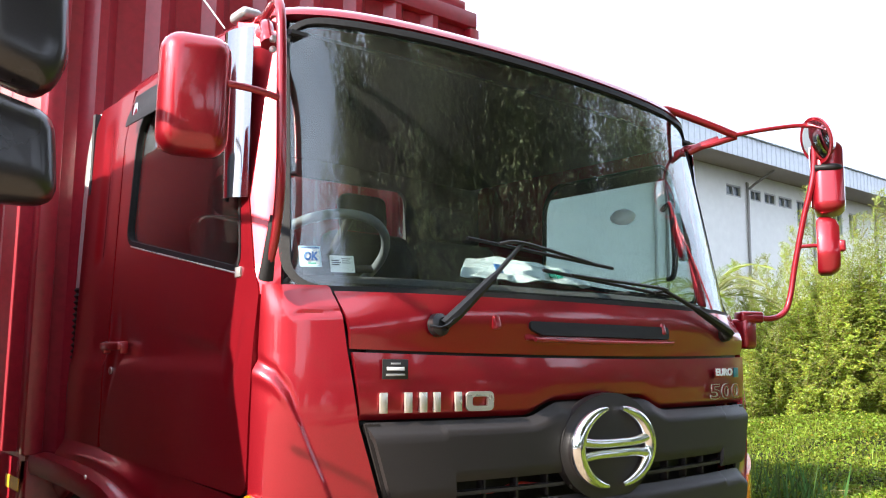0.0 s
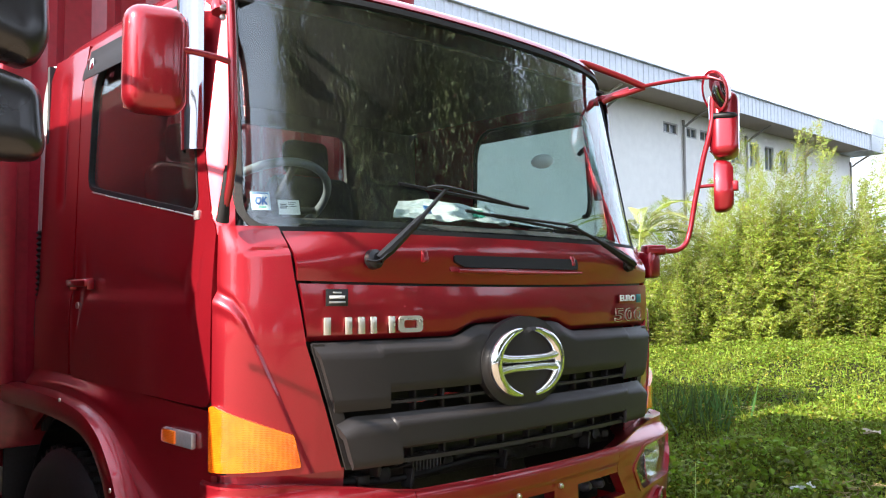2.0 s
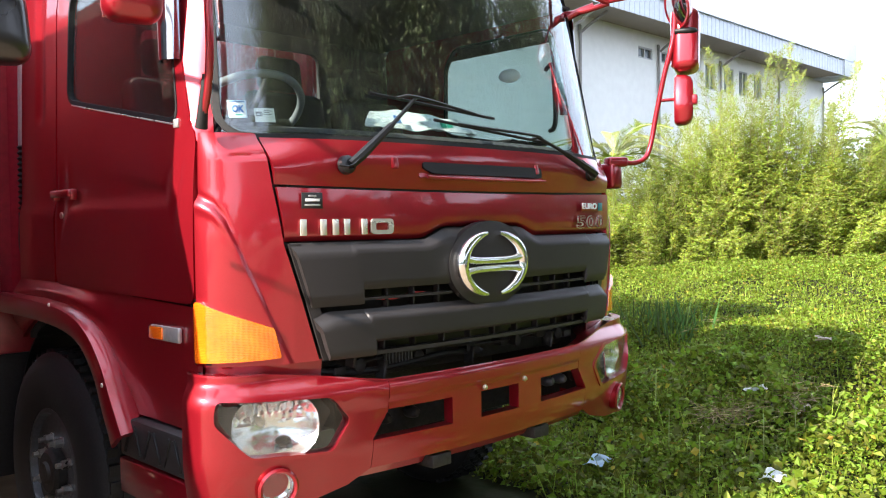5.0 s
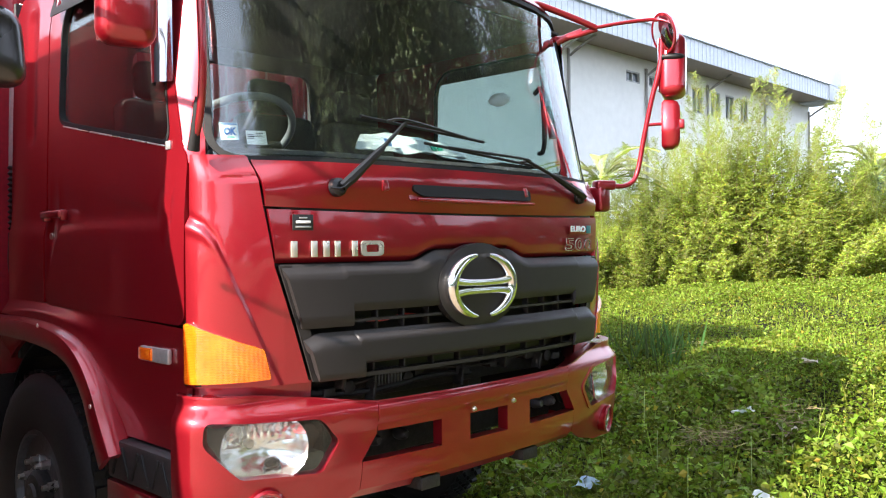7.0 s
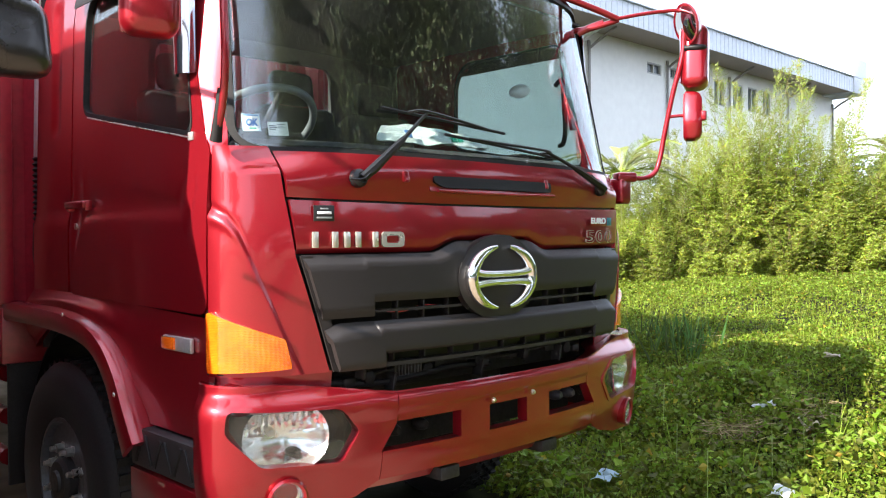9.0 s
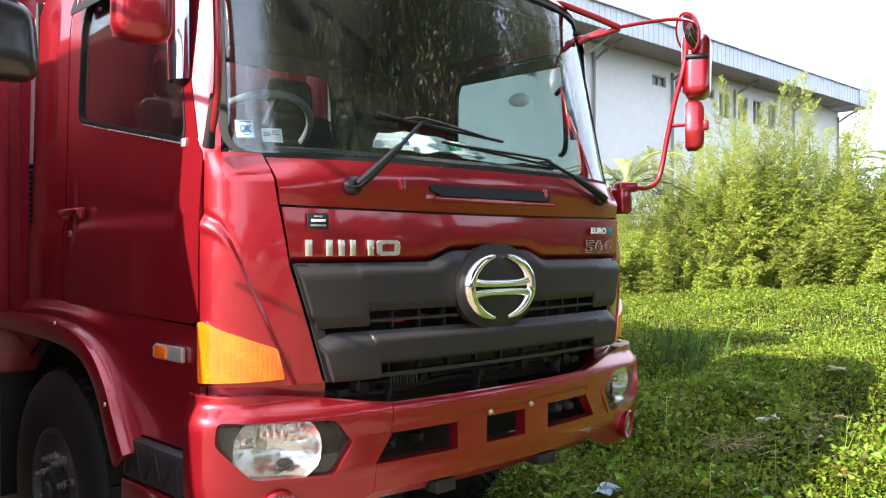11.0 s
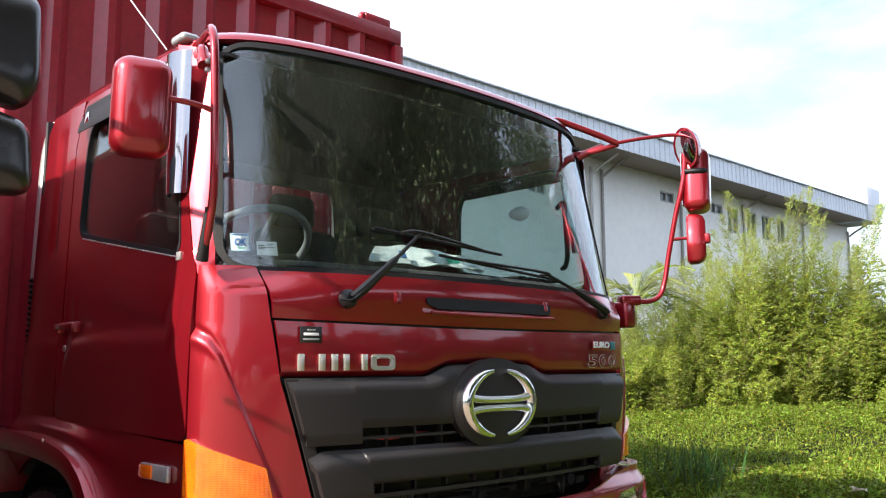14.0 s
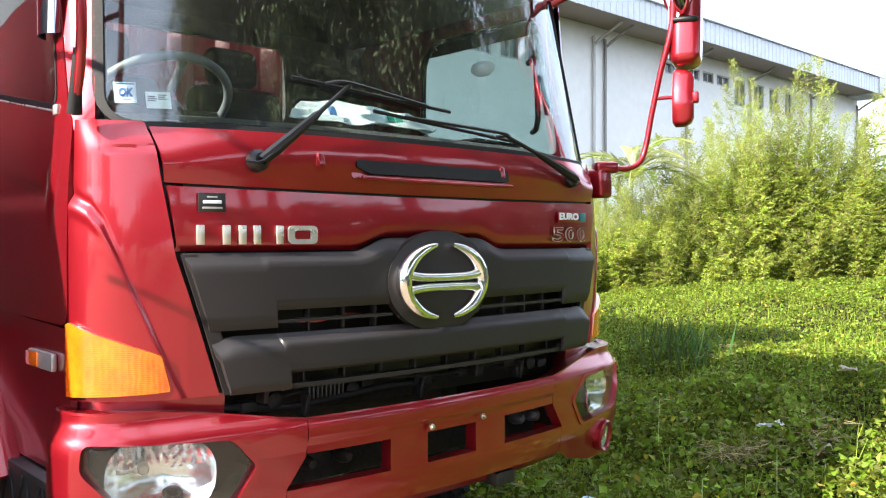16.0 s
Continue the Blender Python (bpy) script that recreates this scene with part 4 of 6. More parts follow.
def grille():
    g = new("grille")
    g.parent = truck
    g["label"] = "dark grey moulded plastic grille with slots"

    def gy(x):
        return -0.045 + 0.09 * x * x + 0.02 * x ** 6

    def hump(x):
        return 0.042 * smooth_step((0.33 - abs(x + 0.045)) / 0.14)
    us = sorted(set([round(t, 4) for t in lin(-1, 1, 90)] + [s * k for s in (-1, 1) for k in (0.755, 0.765, 0.225, 0.235)]))

    def upper(u, v):
        x0 = u * 0.885
        zl = 1.334 if abs(x0 + 0.045) > 0.20 and abs(x0) < 0.672 else 1.283
        zh = 1.503 + hump(x0)
        z = zl + (zh - zl) * v
        x = u * (seam_x(z) - 0.014)
        return x, gy(x) - 0.012 + 0.03 * smooth_step((v - 0.80) / 0.2) + 0.012 * smooth_step((0.12 - v) / 0.12), z

    def lower(u, v):
        x0 = u * 0.835
        zl = 1.150 if abs(x0) < 0.642 else 1.102
        zh = 1.266 - 0.02 * smooth_step((abs(u) - 0.93) / 0.07)
        z = zl + (zh - zl) * v
        x = u * (seam_x(z) - 0.012)
        return x, gy(x) - 0.030 + 0.035 * smooth_step((v - 0.72) / 0.28) + 0.014 * smooth_step((0.1 - v) / 0.1), z
    sheet("upper_bar", upper, us, lin(0, 1, 16), -0.03, GREY_PLASTIC, g)
    us2 = sorted(set([round(t, 4) for t in lin(-1, 1, 80)] + [s * k for s in (-1, 1) for k in (0.766, 0.772)]))
    sheet("lower_bar", lower, us2, lin(0, 1, 14), -0.03, GREY_PLASTIC, g)
    # black sheet behind the bars, standing in for the shade inside
    sheet("grille_backing", lambda x, z: (x, gy(x) + 0.15, z), lin(-0.80, 0.80, 20), [1.10, 1.2, 1.48], -0.01, BLACK_PLASTIC, g, "black sheet standing in for the shade behind the grille")
    sheet("side_strip", lambda x, z: (-(seam_x(z) - 0.05 + x), gy(seam_x(z) - 0.05 + x) + 0.012, z), [0, 0.02, 0.042], lin(1.10, 1.50, 9), 0.01, GREY_PLASTIC, g)
    sheet("side_strip", lambda x, z: (seam_x(z) - 0.05 + x, gy(seam_x(z) - 0.05 + x) + 0.012, z), [0, 0.02, 0.042], lin(1.10, 1.50, 9), -0.01, GREY_PLASTIC, g)

    def rail(x0, x1, z, h, off, name="slat"):
        sheet(name, lambda x, v: (x, gy(x) + off, z + h * v), lin(x0, x1, 12), [0, 1], -0.03, GREY_PLASTIC, g)
    for s in (-1, 1):
        a, b_ = sorted((s * 0.672, s * 0.20 - 0.045))
        rail(a, b_, 1.296, 0.010, 0.0)
        for k in (0.30, 0.42, 0.54):
            block("divider", (s * k, gy(k) + 0.030, 1.300), (0.008, 0.03, 0.07), GREY_PLASTIC, g, "", 0.001)
    rail(-0.645, 0.645, 1.102, 0.014, -0.008)
    for k in lin(-0.56, 0.56, 9):
        block("divider", (k, gy(k) + 0.026, 1.138), (0.008, 0.03, 0.05), GREY_PLASTIC, g, "", 0.001)
    # emblem: dark oval dish with a chromed ring and cross bars
    def dish(px, pz):
        return px - 0.047, gy(px) - 0.026 + 0.25 * (px * px + pz * pz * 1.6), 1.402 + pz
    ell = lambda rx, rz, n=48: [(rx * math.cos(a), rz * math.sin(a)) for a in lin(0, 2 * math.pi, n + 1)[:-1]]
    em = frame_panel("emblem_dish", dish, ell(0.228, 0.168), None, 9, 0.03, GREY_PLASTIC, g, "dark oval emblem dish")
    for s in (-1, 1):
        pts = [Vector(dish(s * 0.176 * math.cos(a), 0.122 * math.sin(a))) + Vector((0, -0.010, 0)) for a in lin(-1.36, 1.36, 26)]
        bm = bmesh.new()
        tube_bm(bm, pts, [0.004 + 0.024 * math.cos(a * 1.1) ** 0.7 for a in lin(-1.36, 1.36, 26)], 10)
        finish("emblem_arc", bm, CHROME, em, "chromed curved bar")
    for dz, r in ((0.013, 0.0150), (-0.019, 0.0145)):
        bm = bmesh.new()
        tube_bm(bm, [Vector(dish(x, dz)) + Vector((0, -0.012, 0.014 * math.copysign(1, dz) * (abs(x) / 0.17) ** 4)) for x in lin(-0.180, 0.180, 21)], [r + 0.005 * (abs(x) / 0.18) ** 4 for x in lin(-0.180, 0.180, 21)], 12)
        finish("emblem_bar", bm, BAR_CHROME, em, "chromed cross bar")
    # dim machinery in the gap above the bumper
    block("radiator_support", (0, 0.20, 1.06), (1.6, 0.03, 0.16), IRON, truck, "", 0.005)
    for i in range(5):
        lathe("grommet", [(0.026, 0), (0.026, 0.02), (0.016, 0.026), (0.0, 0.026)], (-0.62 + 0.29 * i, 0.08, 1.055), (0, -1, 0), RUBBER, truck, "", 12)
    for i in range(9):
        block("radiator_fin", (-0.50 + 0.016 * i, 0.07, 1.075), (0.006, 0.03, 0.06), STEEL, truck, "", 0.001)
    for x0, z0 in ((-0.66, 1.09), (-0.52, 1.03), (-0.05, 1.03), (0.22, 1.075), (0.46, 1.04)):
        block("hanger", (x0, 0.06, z0), (0.014, 0.05, 0.07), IRON, truck, "", 0.003, 1, (0, 12, 0))
    tube("hose", [(-0.78, 0.10, 1.05), (-0.55, 0.07, 1.03), (-0.2, 0.06, 1.05), (0.05, 0.09, 1.03)], 0.012, RUBBER, truck, "", 5, 8)
    tube("red_wire", [(-0.62, 0.02, 1.300), (-0.50, 0.01, 1.292), (-0.38, 0.03, 1.305), (-0.26, 0.02, 1.290)], 0.004, RED_CORD, truck, "", 5, 6)
    for i in range(7):
        block("bracket", (-0.7 + i * 0.22 + 0.03 * (i % 2), 0.10, 1.045 + 0.01 * (i % 3)), (0.05 + 0.02 * (i % 2), 0.06, 0.03), IRON, truck, "", 0.004)
    tube("cable", [(-0.62, 0.08, 1.06), (-0.3, 0.06, 1.085), (0.1, 0.07, 1.06), (0.5, 0.08, 1.08)], 0.006, IRON, truck, "", 5, 6)


def bumper():
    b = new("bumper")
    b.parent = truck
    b["label"] = "red painted steel bumper with openings"

    def face(s, z):
        x, y = on_bumper(s)
        top = smooth_step((z - 0.965) / 0.09)
        low = smooth_step((0.80 - z) / 0.20)
        inward = 0.045 * top ** 2 + 0.035 * low
        fold = 0.010 * smooth_step((z - 0.93) / 0.02)
        nx = 0.0 if abs(s) < 1.0 else math.copysign(min(1.0, (abs(s) - 1.0) / 0.2), s)
        return x - nx * inward * 0.7, y + inward * (1 - 0.6 * abs(nx)) - fold * (1 - abs(nx)), z
    S_END = BUMPER_S[-1]
    # top and lower beams of the middle, with posts between the openings
    sheet("top_beam", lambda s, v: face(s, 0.903 + (1.006 - 0.903) * v), lin(-0.567, 0.567, 40), lin(0, 1, 14), -0.05, RED, b)
    sheet("lower_beam", lambda s, v: face(s, 0.70 + (0.802 - 0.70) * v), lin(-0.632, 0.632, 40), lin(0, 1, 10), -0.05, RED, b)
    for s in (-1, 1):
        sheet("post", lambda u, z: face(u, z), lin(min(s * 0.113, s * 0.266), max(s * 0.113, s * 0.266), 6), lin(0.802, 0.903, 6), -0.05, RED, b)
        lathe("plate_bolt", [(0.011, 0), (0.011, 0.006), (0.006, 0.008), (0.006, 0.014), (0, 0.015)], (s * 0.12 + 0.01, -0.075, 0.922), (0, -1, 0), BOLT, b, "bare bolt", 10)
    hl = [(bumper_s(1.172), 1.003), (bumper_s(0.80), 0.978), (bumper_s(0.722), 0.892), (bumper_s(0.79), 0.792), (bumper_s(1.075), 0.812), (bumper_s(1.178), 0.93)]
    outer = [(0.570, 1.006), (0.570, 0.896), (0.634, 0.806), (0.634, 0.70), (0.72, 0.655), (0.90, 0.615), (S_END, 0.60), (S_END, 1.078), (1.0, 1.066), (0.80, 1.040), (0.66, 1.018)]
    for sg in (-1, 1):
        O = [(sg * s, z) for s, z in outer]
        I = [(sg * s, z) for s, z in rounded(hl, 0.02, 4)]
        if sg < 0:
            O, I = O[::-1], I[::-1]
        frame_panel("bumper_corner", face, O, I, 14, 0.045, RED, b)
        mid = (sum(p[0] for p in hl) / len(hl), sum(p[1] for p in hl) / len(hl))
        ring = [(sg * (mid[0] + (p[0] - mid[0]) * 1.09), mid[1] + (p[1] - mid[1]) * 1.11) for p in rounded(hl, 0.02, 4)]
        frame_panel("lamp_surround", lambda s, z: (face(s, z)[0] * 1.002, face(s, z)[1] - 0.005, z), ring if sg > 0 else ring[::-1], I, 4, 0.012, RED, b, "raised red lamp surround")
        # headlamp
        lamp = new("headlamp")
        lamp.parent = b
        lamp["label"] = "clear headlamp with ribbed chrome reflector"

        def bowl(s, z, d=0.150):
            x, y, z = face(s, z)
            return x * 0.985, y + d, z
        hs = [(sg * s, z) for s, z in rounded([(a + (0.02 if a > 1 else -0.02), z) for a, z in hl], 0.02, 4)]
        frame_panel("lamp_bowl", bowl, hs, None, 6, 0.01, GREY_PLASTIC, lamp)
        cx, cy, cz = face(sg * bumper_s(0.985), 0.895)
        ax = Vector((sg * 0.38, -1, 0.06)).normalized()
        at = Vector((cx, cy, cz)) - ax * 0.028
        side = Vector((-ax.y, ax.x, 0)).normalized() * -1
        rise = side.cross(ax) if side.cross(ax).z > 0 else ax.cross(side)
        rows = []
        for r in lin(0.0, 1.0, 15):
            row = []
            for k in range(72):
                a = 2 * math.pi * k / 72
                p, q = 0.146 * r * math.copysign(abs(math.cos(a)) ** 0.85, math.cos(a)), 0.112 * r * math.copysign(abs(math.sin(a)) ** 0.85, math.sin(a))
                flute = 0.0065 * abs(math.sin(p * 130)) if q > 0.012 else 0.0035 * abs(math.sin(p * 62 + 0.6)) * abs(math.sin(q * 70))
                row.append(at + side * p + rise * q + ax * (-0.086 * (1 - r * r) - flute * min(1.0, r * 2.2)))
            rows.append(row)
        rv = [v for row in rows for v in row] + [v - ax * 0.006 for v in rows[-1]]
        rf = [(i * 72 + k, i * 72 + (k + 1) % 72, (i + 1) * 72 + (k + 1) % 72, (i + 1) * 72 + k) for i in range(15) for k in range(72)]
        raw("reflector", rv, rf, LAMP_SILVER, lamp, "fluted bright reflector", 16)
        lathe("bulb_cap", [(0.016, -0.062), (0.016, -0.034), (0.011, -0.026), (0, -0.025)], at + side * -0.045 * sg + rise * 0.018, ax, BOLT, lamp, "bright bulb cap", 18)
        lathe("bulb_hole", [(0.020, -0.050), (0.020, -0.030), (0.015, -0.030), (0.012, -0.048), (0, -0.048)], at + side * 0.03 * sg + rise * -0.052, ax, IRON, lamp, "dark bulb socket", 16, (1.3, 0.8))
        ln = frame_panel("lens", lambda s, z: (face(s, z)[0], face(s, z)[1] + 0.014, z), [(sg * s, z) for s, z in rounded(hl, 0.02, 4)], None, 8, 0.004, LENS, lamp, "clear lens")
        ln.visible_shadow = False
        # fog lamp
        fx, fy, fz = face(sg * bumper_s(0.985), 0.700)
        fx, fy = fx + sg * 0.003, fy - 0.009
        fog = lathe("fog_lamp", [(0.066, 0.0), (0.070, 0.010), (0.062, 0.016), (0.054, 0.010), (0.05, -0.03), (0.066, -0.03)], (fx, fy - 0.004, fz), (sg * 0.30, -1, -0.1), RED, b, "round fog lamp with red surround", 28, (1, 1), 35, True)
        lathe("fog_reflector", [(0.054, 0.0), (0.046, -0.012), (0.034, -0.021), (0.018, -0.026), (0.0, -0.027), (0.0, -0.030), (0.05, -0.026)], (fx, fy - 0.004, fz), (sg * 0.30, -1, -0.1), LAMP_SILVER, fog, "bright fog reflector", 18, (1, 1), 0, True)
        lathe("fog_glass", [(0.052, 0.006), (0.03, 0.012), (0.0, 0.014)], (fx, fy - 0.004, fz), (sg * 0.30, -1, -0.1), LENS, fog, "clear fog lamp glass", 24)
        # top lip back to the body
    def shelf(s, v):
        x, y, z = face(s, float(np.interp(abs(s), [0.57, 0.66, 0.80, 1.0, S_END], [1.006, 1.018, 1.040, 1.066, 1.078])))
        return x * (1 - 0.07 * v), y + (0.045 + 0.08 * smooth_step((abs(s) - 0.72) / 0.15)) * v, z - 0.002 - 0.012 * v
    sheet("bumper_shelf", shelf, lin(-S_END, S_END, 60), lin(0, 1, 4), 0.008, RED, b)
    sheet("skirt", lambda s, z: (face(s, z)[0] * 0.985, face(s, z)[1] + 0.030 + 0.5 * (0.705 - z), z), lin(-0.72, 0.72, 40), lin(0.655, 0.704, 3), 0.012, RED, b, "shaded lower lip of the bumper")
    for x in (-0.30, 0.30):
        block("tow_plate", (x, 0.02, 0.665), (0.10, 0.10, 0.05), IRON, b, "", 0.006)
    # what is dimly seen through the openings
    block("crossmember", (0, 0.16, 0.84), (1.30, 0.05, 0.16), IRON, truck, "", 0.01)
    for x in (-0.50, -0.36, 0.34, 0.47, 0.56):
        lathe("hose_end", [(0.022, 0), (0.026, 0.02), (0.02, 0.05), (0.012, 0.06)], (x, 0.10, 0.845), (0, -1, 0), STEEL if x > 0 else IRON, truck, "", 12)


def mirrors():
    # driver's side: tube from roof to corner, one big red mirror
    L = new("door_mirror")
    L.parent = truck
    tube("mirror_stay", [(-1.06, 0.46, 2.700), (-1.12, 0.28, 2.682), (-1.165, 0.16, 2.645), (-1.178, 0.112, 2.56), (-1.174, 0.104, 2.36), (-1.165, 0.11, 2.14), (-1.160, 0.14, 1.99), (-1.160, 0.19, 1.885)], 0.014, RED, L, "red tubular stay", 8, 10)
    tube("roof_bracket", [(-1.07, 0.44, 2.66), (-1.11, 0.34, 2.635), (-1.150, 0.25, 2.60), (-1.155, 0.22, 2.54)], [0.020] * 16 + [0.026] * 3, RED, L, "", 6, 8)
    bm = bmesh.new()
    tube_bm(bm, curve_pts([(-1.166, 0.135, 2.045), (-1.164, 0.150, 1.99), (-1.160, 0.172, 1.925), (-1.156, 0.190, 1.880)], 4), [0.012 + 0.0007 * k for k in range(13)], 14)
    finish("stay_foot", bm, RUBBER, L, "black rubber foot", 60)
    tube("cross_arm", [(-1.172, 0.104, 2.352), (-1.25, 0.108, 2.362), (-1.34, 0.12, 2.366)], 0.010, RED, L, "", 4, 8)
    for z in (2.545, 2.515):
        lathe("bolt", [(0.010, 0), (0.010, 0.008), (0, 0.01)], (-1.158, 0.195, z), (-0.3, -1, 0), BOLT, L, "", 10)

    def shell(name, c, size, rot, mat, par, label, r=0.05, taper=0.0):
        bm = bmesh.new()
        block_bm(bm, (0, 0, 0), size, r, 5)
        for v in bm.verts:
            k = (v.co.y / size[1]) + 0.5
            v.co.x *= (1 - 0.10 * (1 - k)) * (1 - taper * max(0.0, v.co.z / size[2] - 0.1) * 1.6)
            v.co.z *= 1 - 0.07 * (1 - k)
        bmesh.ops.transform(bm, matrix=pose(*c, *rot), verts=bm.verts)
        return finish(name, bm, mat, par, label, 60)
    shell("mirror_shell", (-1.388, 0.165, 2.332), (0.187, 0.115, 0.325), (3, 0, -14), RED, L, "red painted mirror shell", 0.053)
    block("mirror_glass", (-1.375, 0.225, 2.332), (0.150, 0.006, 0.27), MIRROR, L, "", 0.002, 1, (0, 0, -14))
    # passenger side: long stay with a main mirror, a round one and a kerb mirror
    R = new("door_mirror")
    R.parent = truck
    R["label"] = "red tubular mirror stay with three mirrors"
    tube("mirror_stay", [(1.165, 0.150, 1.862), (1.24, 0.10, 1.858), (1.295, 0.07, 1.888), (1.322, 0.055, 1.96), (1.338, 0.035, 2.10), (1.352, -0.005, 2.30), (1.362, -0.035, 2.42), (1.372, -0.050, 2.52), (1.372, -0.055, 2.64)], 0.013, RED, R, "", 8, 10)
    tube("upper_arm", [(0.76, 0.31, 2.745), (0.82, 0.30, 2.752), (1.0, 0.215, 2.70), (1.10, 0.165, 2.664)], 0.017, RED, R, "", 7, 10)
    tube("lower_arm", [(0.98, 0.36, 2.615), (1.03, 0.25, 2.625), (1.11, 0.165, 2.660)], 0.015, RED, R, "", 7, 10)
    tube("arm_foot", [(0.99, 0.33, 2.60), (1.02, 0.28, 2.625), (1.06, 0.22, 2.648)], 0.02, RED, R, "", 6, 8)
    tube("outer_arm", [(1.09, 0.165, 2.662), (1.20, 0.08, 2.690), (1.32, -0.01, 2.712), (1.362, -0.045, 2.705), (1.372, -0.055, 2.66)], 0.010, RED, R, "", 7, 10)
    block("stay_foot", (1.165, 0.165, 1.862), (0.11, 0.075, 0.05), RED, R, "", 0.014, 3, (0, 0, -30))
    block("stay_foot", (1.150, 0.20, 1.79), (0.09, 0.12, 0.13), RED, R, "", 0.02, 3)
    shell("mirror_shell", (1.462, -0.070, 2.482), (0.175, 0.13, 0.345), (0, 7, 24), RED, R, "red main mirror shell", 0.045)
    block("mirror_glass", (1.435, -0.008, 2.482), (0.14, 0.006, 0.27), MIRROR, R, "", 0.002, 1, (0, 0, 22))
    tube("mirror_clamp", [(1.372, -0.055, 2.520), (1.405, -0.125, 2.520), (1.455, -0.128, 2.522), (1.485, -0.105, 2.522)], 0.016, BLACK_PLASTIC, R, "", 5, 8)
    rm = lathe("round_mirror", [(0.0, -0.055), (0.05, -0.05), (0.085, -0.03), (0.10, -0.006), (0.106, 0.0), (0.104, 0.008), (0.096, 0.006)], (1.362, -0.075, 2.640), (-0.84, 0.46, -0.24), RED, R, "", 36)
    lathe("convex_glass", [(0.097, 0.004), (0.07, 0.012), (0.035, 0.017), (0.0, 0.019)], (1.362, -0.075, 2.640), (-0.84, 0.46, -0.24), MIRROR, rm, "convex mirror glass", 36, (1, 1), 60)
    tube("kerb_arm", [(1.345, 0.02, 2.175), (1.39, -0.03, 2.18), (1.43, -0.07, 2.175)], 0.009, RED, R, "", 4, 8)
    bm = bmesh.new()
    kr = []
    for dy, k in ((0.040, 0.86), (0.028, 1.0), (-0.012, 1.0), (-0.040, 0.86), (-0.052, 0.62)):
        kr.append([bm.verts.new((px * k, dy, pz * (0.25 + 0.75 * k))) for px, pz in rounded([(-0.022, 0.132), (0.028, 0.122), (0.064, 0.010), (0.058, -0.085), (0.030, -0.132), (-0.030, -0.125), (-0.056, -0.040), (-0.050, 0.030)], 0.018, 4)])
    for a, b_ in zip(kr, kr[1:]):
        for q in range(len(a)):
            bm.faces.new((a[q], a[(q + 1) % len(a)], b_[(q + 1) % len(a)], b_[q]))
    bm.faces.new(kr[0])
    bm.faces.new(kr[-1])
    bmesh.ops.transform(bm, matrix=pose(1.430, -0.065, 2.178, 0, 3, 28), verts=bm.verts)
    finish("kerb_mirror", bm, RED, R, "red angular kerb mirror shell", 40)
    block("kerb_clamp", (1.445, -0.125, 2.175), (0.05, 0.03, 0.05), RED, R, "", 0.010, 3, (0, 0, 28))
    block("kerb_glass", (1.45, -0.015, 2.17), (0.10, 0.006, 0.17), MIRROR, R, "", 0.002, 1, (0, 0, 30))


def wheel(sg):
    w = new("wheel")
    w.parent = truck
    c = (sg * 1.06, 1.47, 0.512)
    ax = (sg, 0, 0)
    ty = lathe("tyre", [(0.27, -0.13), (0.33, -0.145), (0.44, -0.142), (0.49, -0.125), (0.512, -0.10), (0.516, 0.0), (0.512, 0.10), (0.49, 0.125), (0.44, 0.142), (0.33, 0.145), (0.275, 0.13), (0.262, 0.10), (0.262, -0.10)], c, ax, RUBBER, w, "black truck tyre", 64)
    bm = bmesh.new()
    for i in range(48):
        a = 2 * math.pi * i / 48
        for h in (-0.075, -0.025, 0.025, 0.075):
            m = Matrix.Translation((sg * 1.06 + h, 1.47 - 0.512 * math.cos(a + h), 0.512 + 0.512 * math.sin(a + h))) @ Matrix.Rotation(a + h, 4, "X")
            block_bm(bm, (0, 0, 0), (0.042, 0.022, 0.045), 0.0, 1, m)
    finish("tread", bm, RUBBER, ty, "", 0)
    rim = lathe("rim", [(0.262, 0.10), (0.272, 0.128), (0.255, 0.130), (0.245, 0.10), (0.235, 0.06), (0.205, 0.055), (0.185, 0.075), (0.185, 0.095), (0.15, 0.105), (0.115, 0.105), (0.11, 0.09), (0.0, 0.09), (0.0, 0.05), (0.24, 0.04)], c, ax, STEEL, w, "dull steel disc wheel", 48)
    hub = lathe("hub", [(0.10, 0.085), (0.10, 0.135), (0.085, 0.150), (0.05, 0.152), (0.045, 0.165), (0.0, 0.167)], c, ax, IRON, w, "", 28)
    for i in range(8):
        a = 2 * math.pi * (i + 0.5) / 8
        p = Vector(c) + Vector((sg * 0.10, 0.1425 * math.cos(a), 0.1425 * math.sin(a)))
        lathe("wheel_nut", [(0.026, 0), (0.026, 0.007), (0.021, 0.008), (0.020, 0.036), (0.013, 0.038), (0.012, 0.060), (0.0, 0.062)], p, ax, BOLT, rim, "", 6, angle=20)


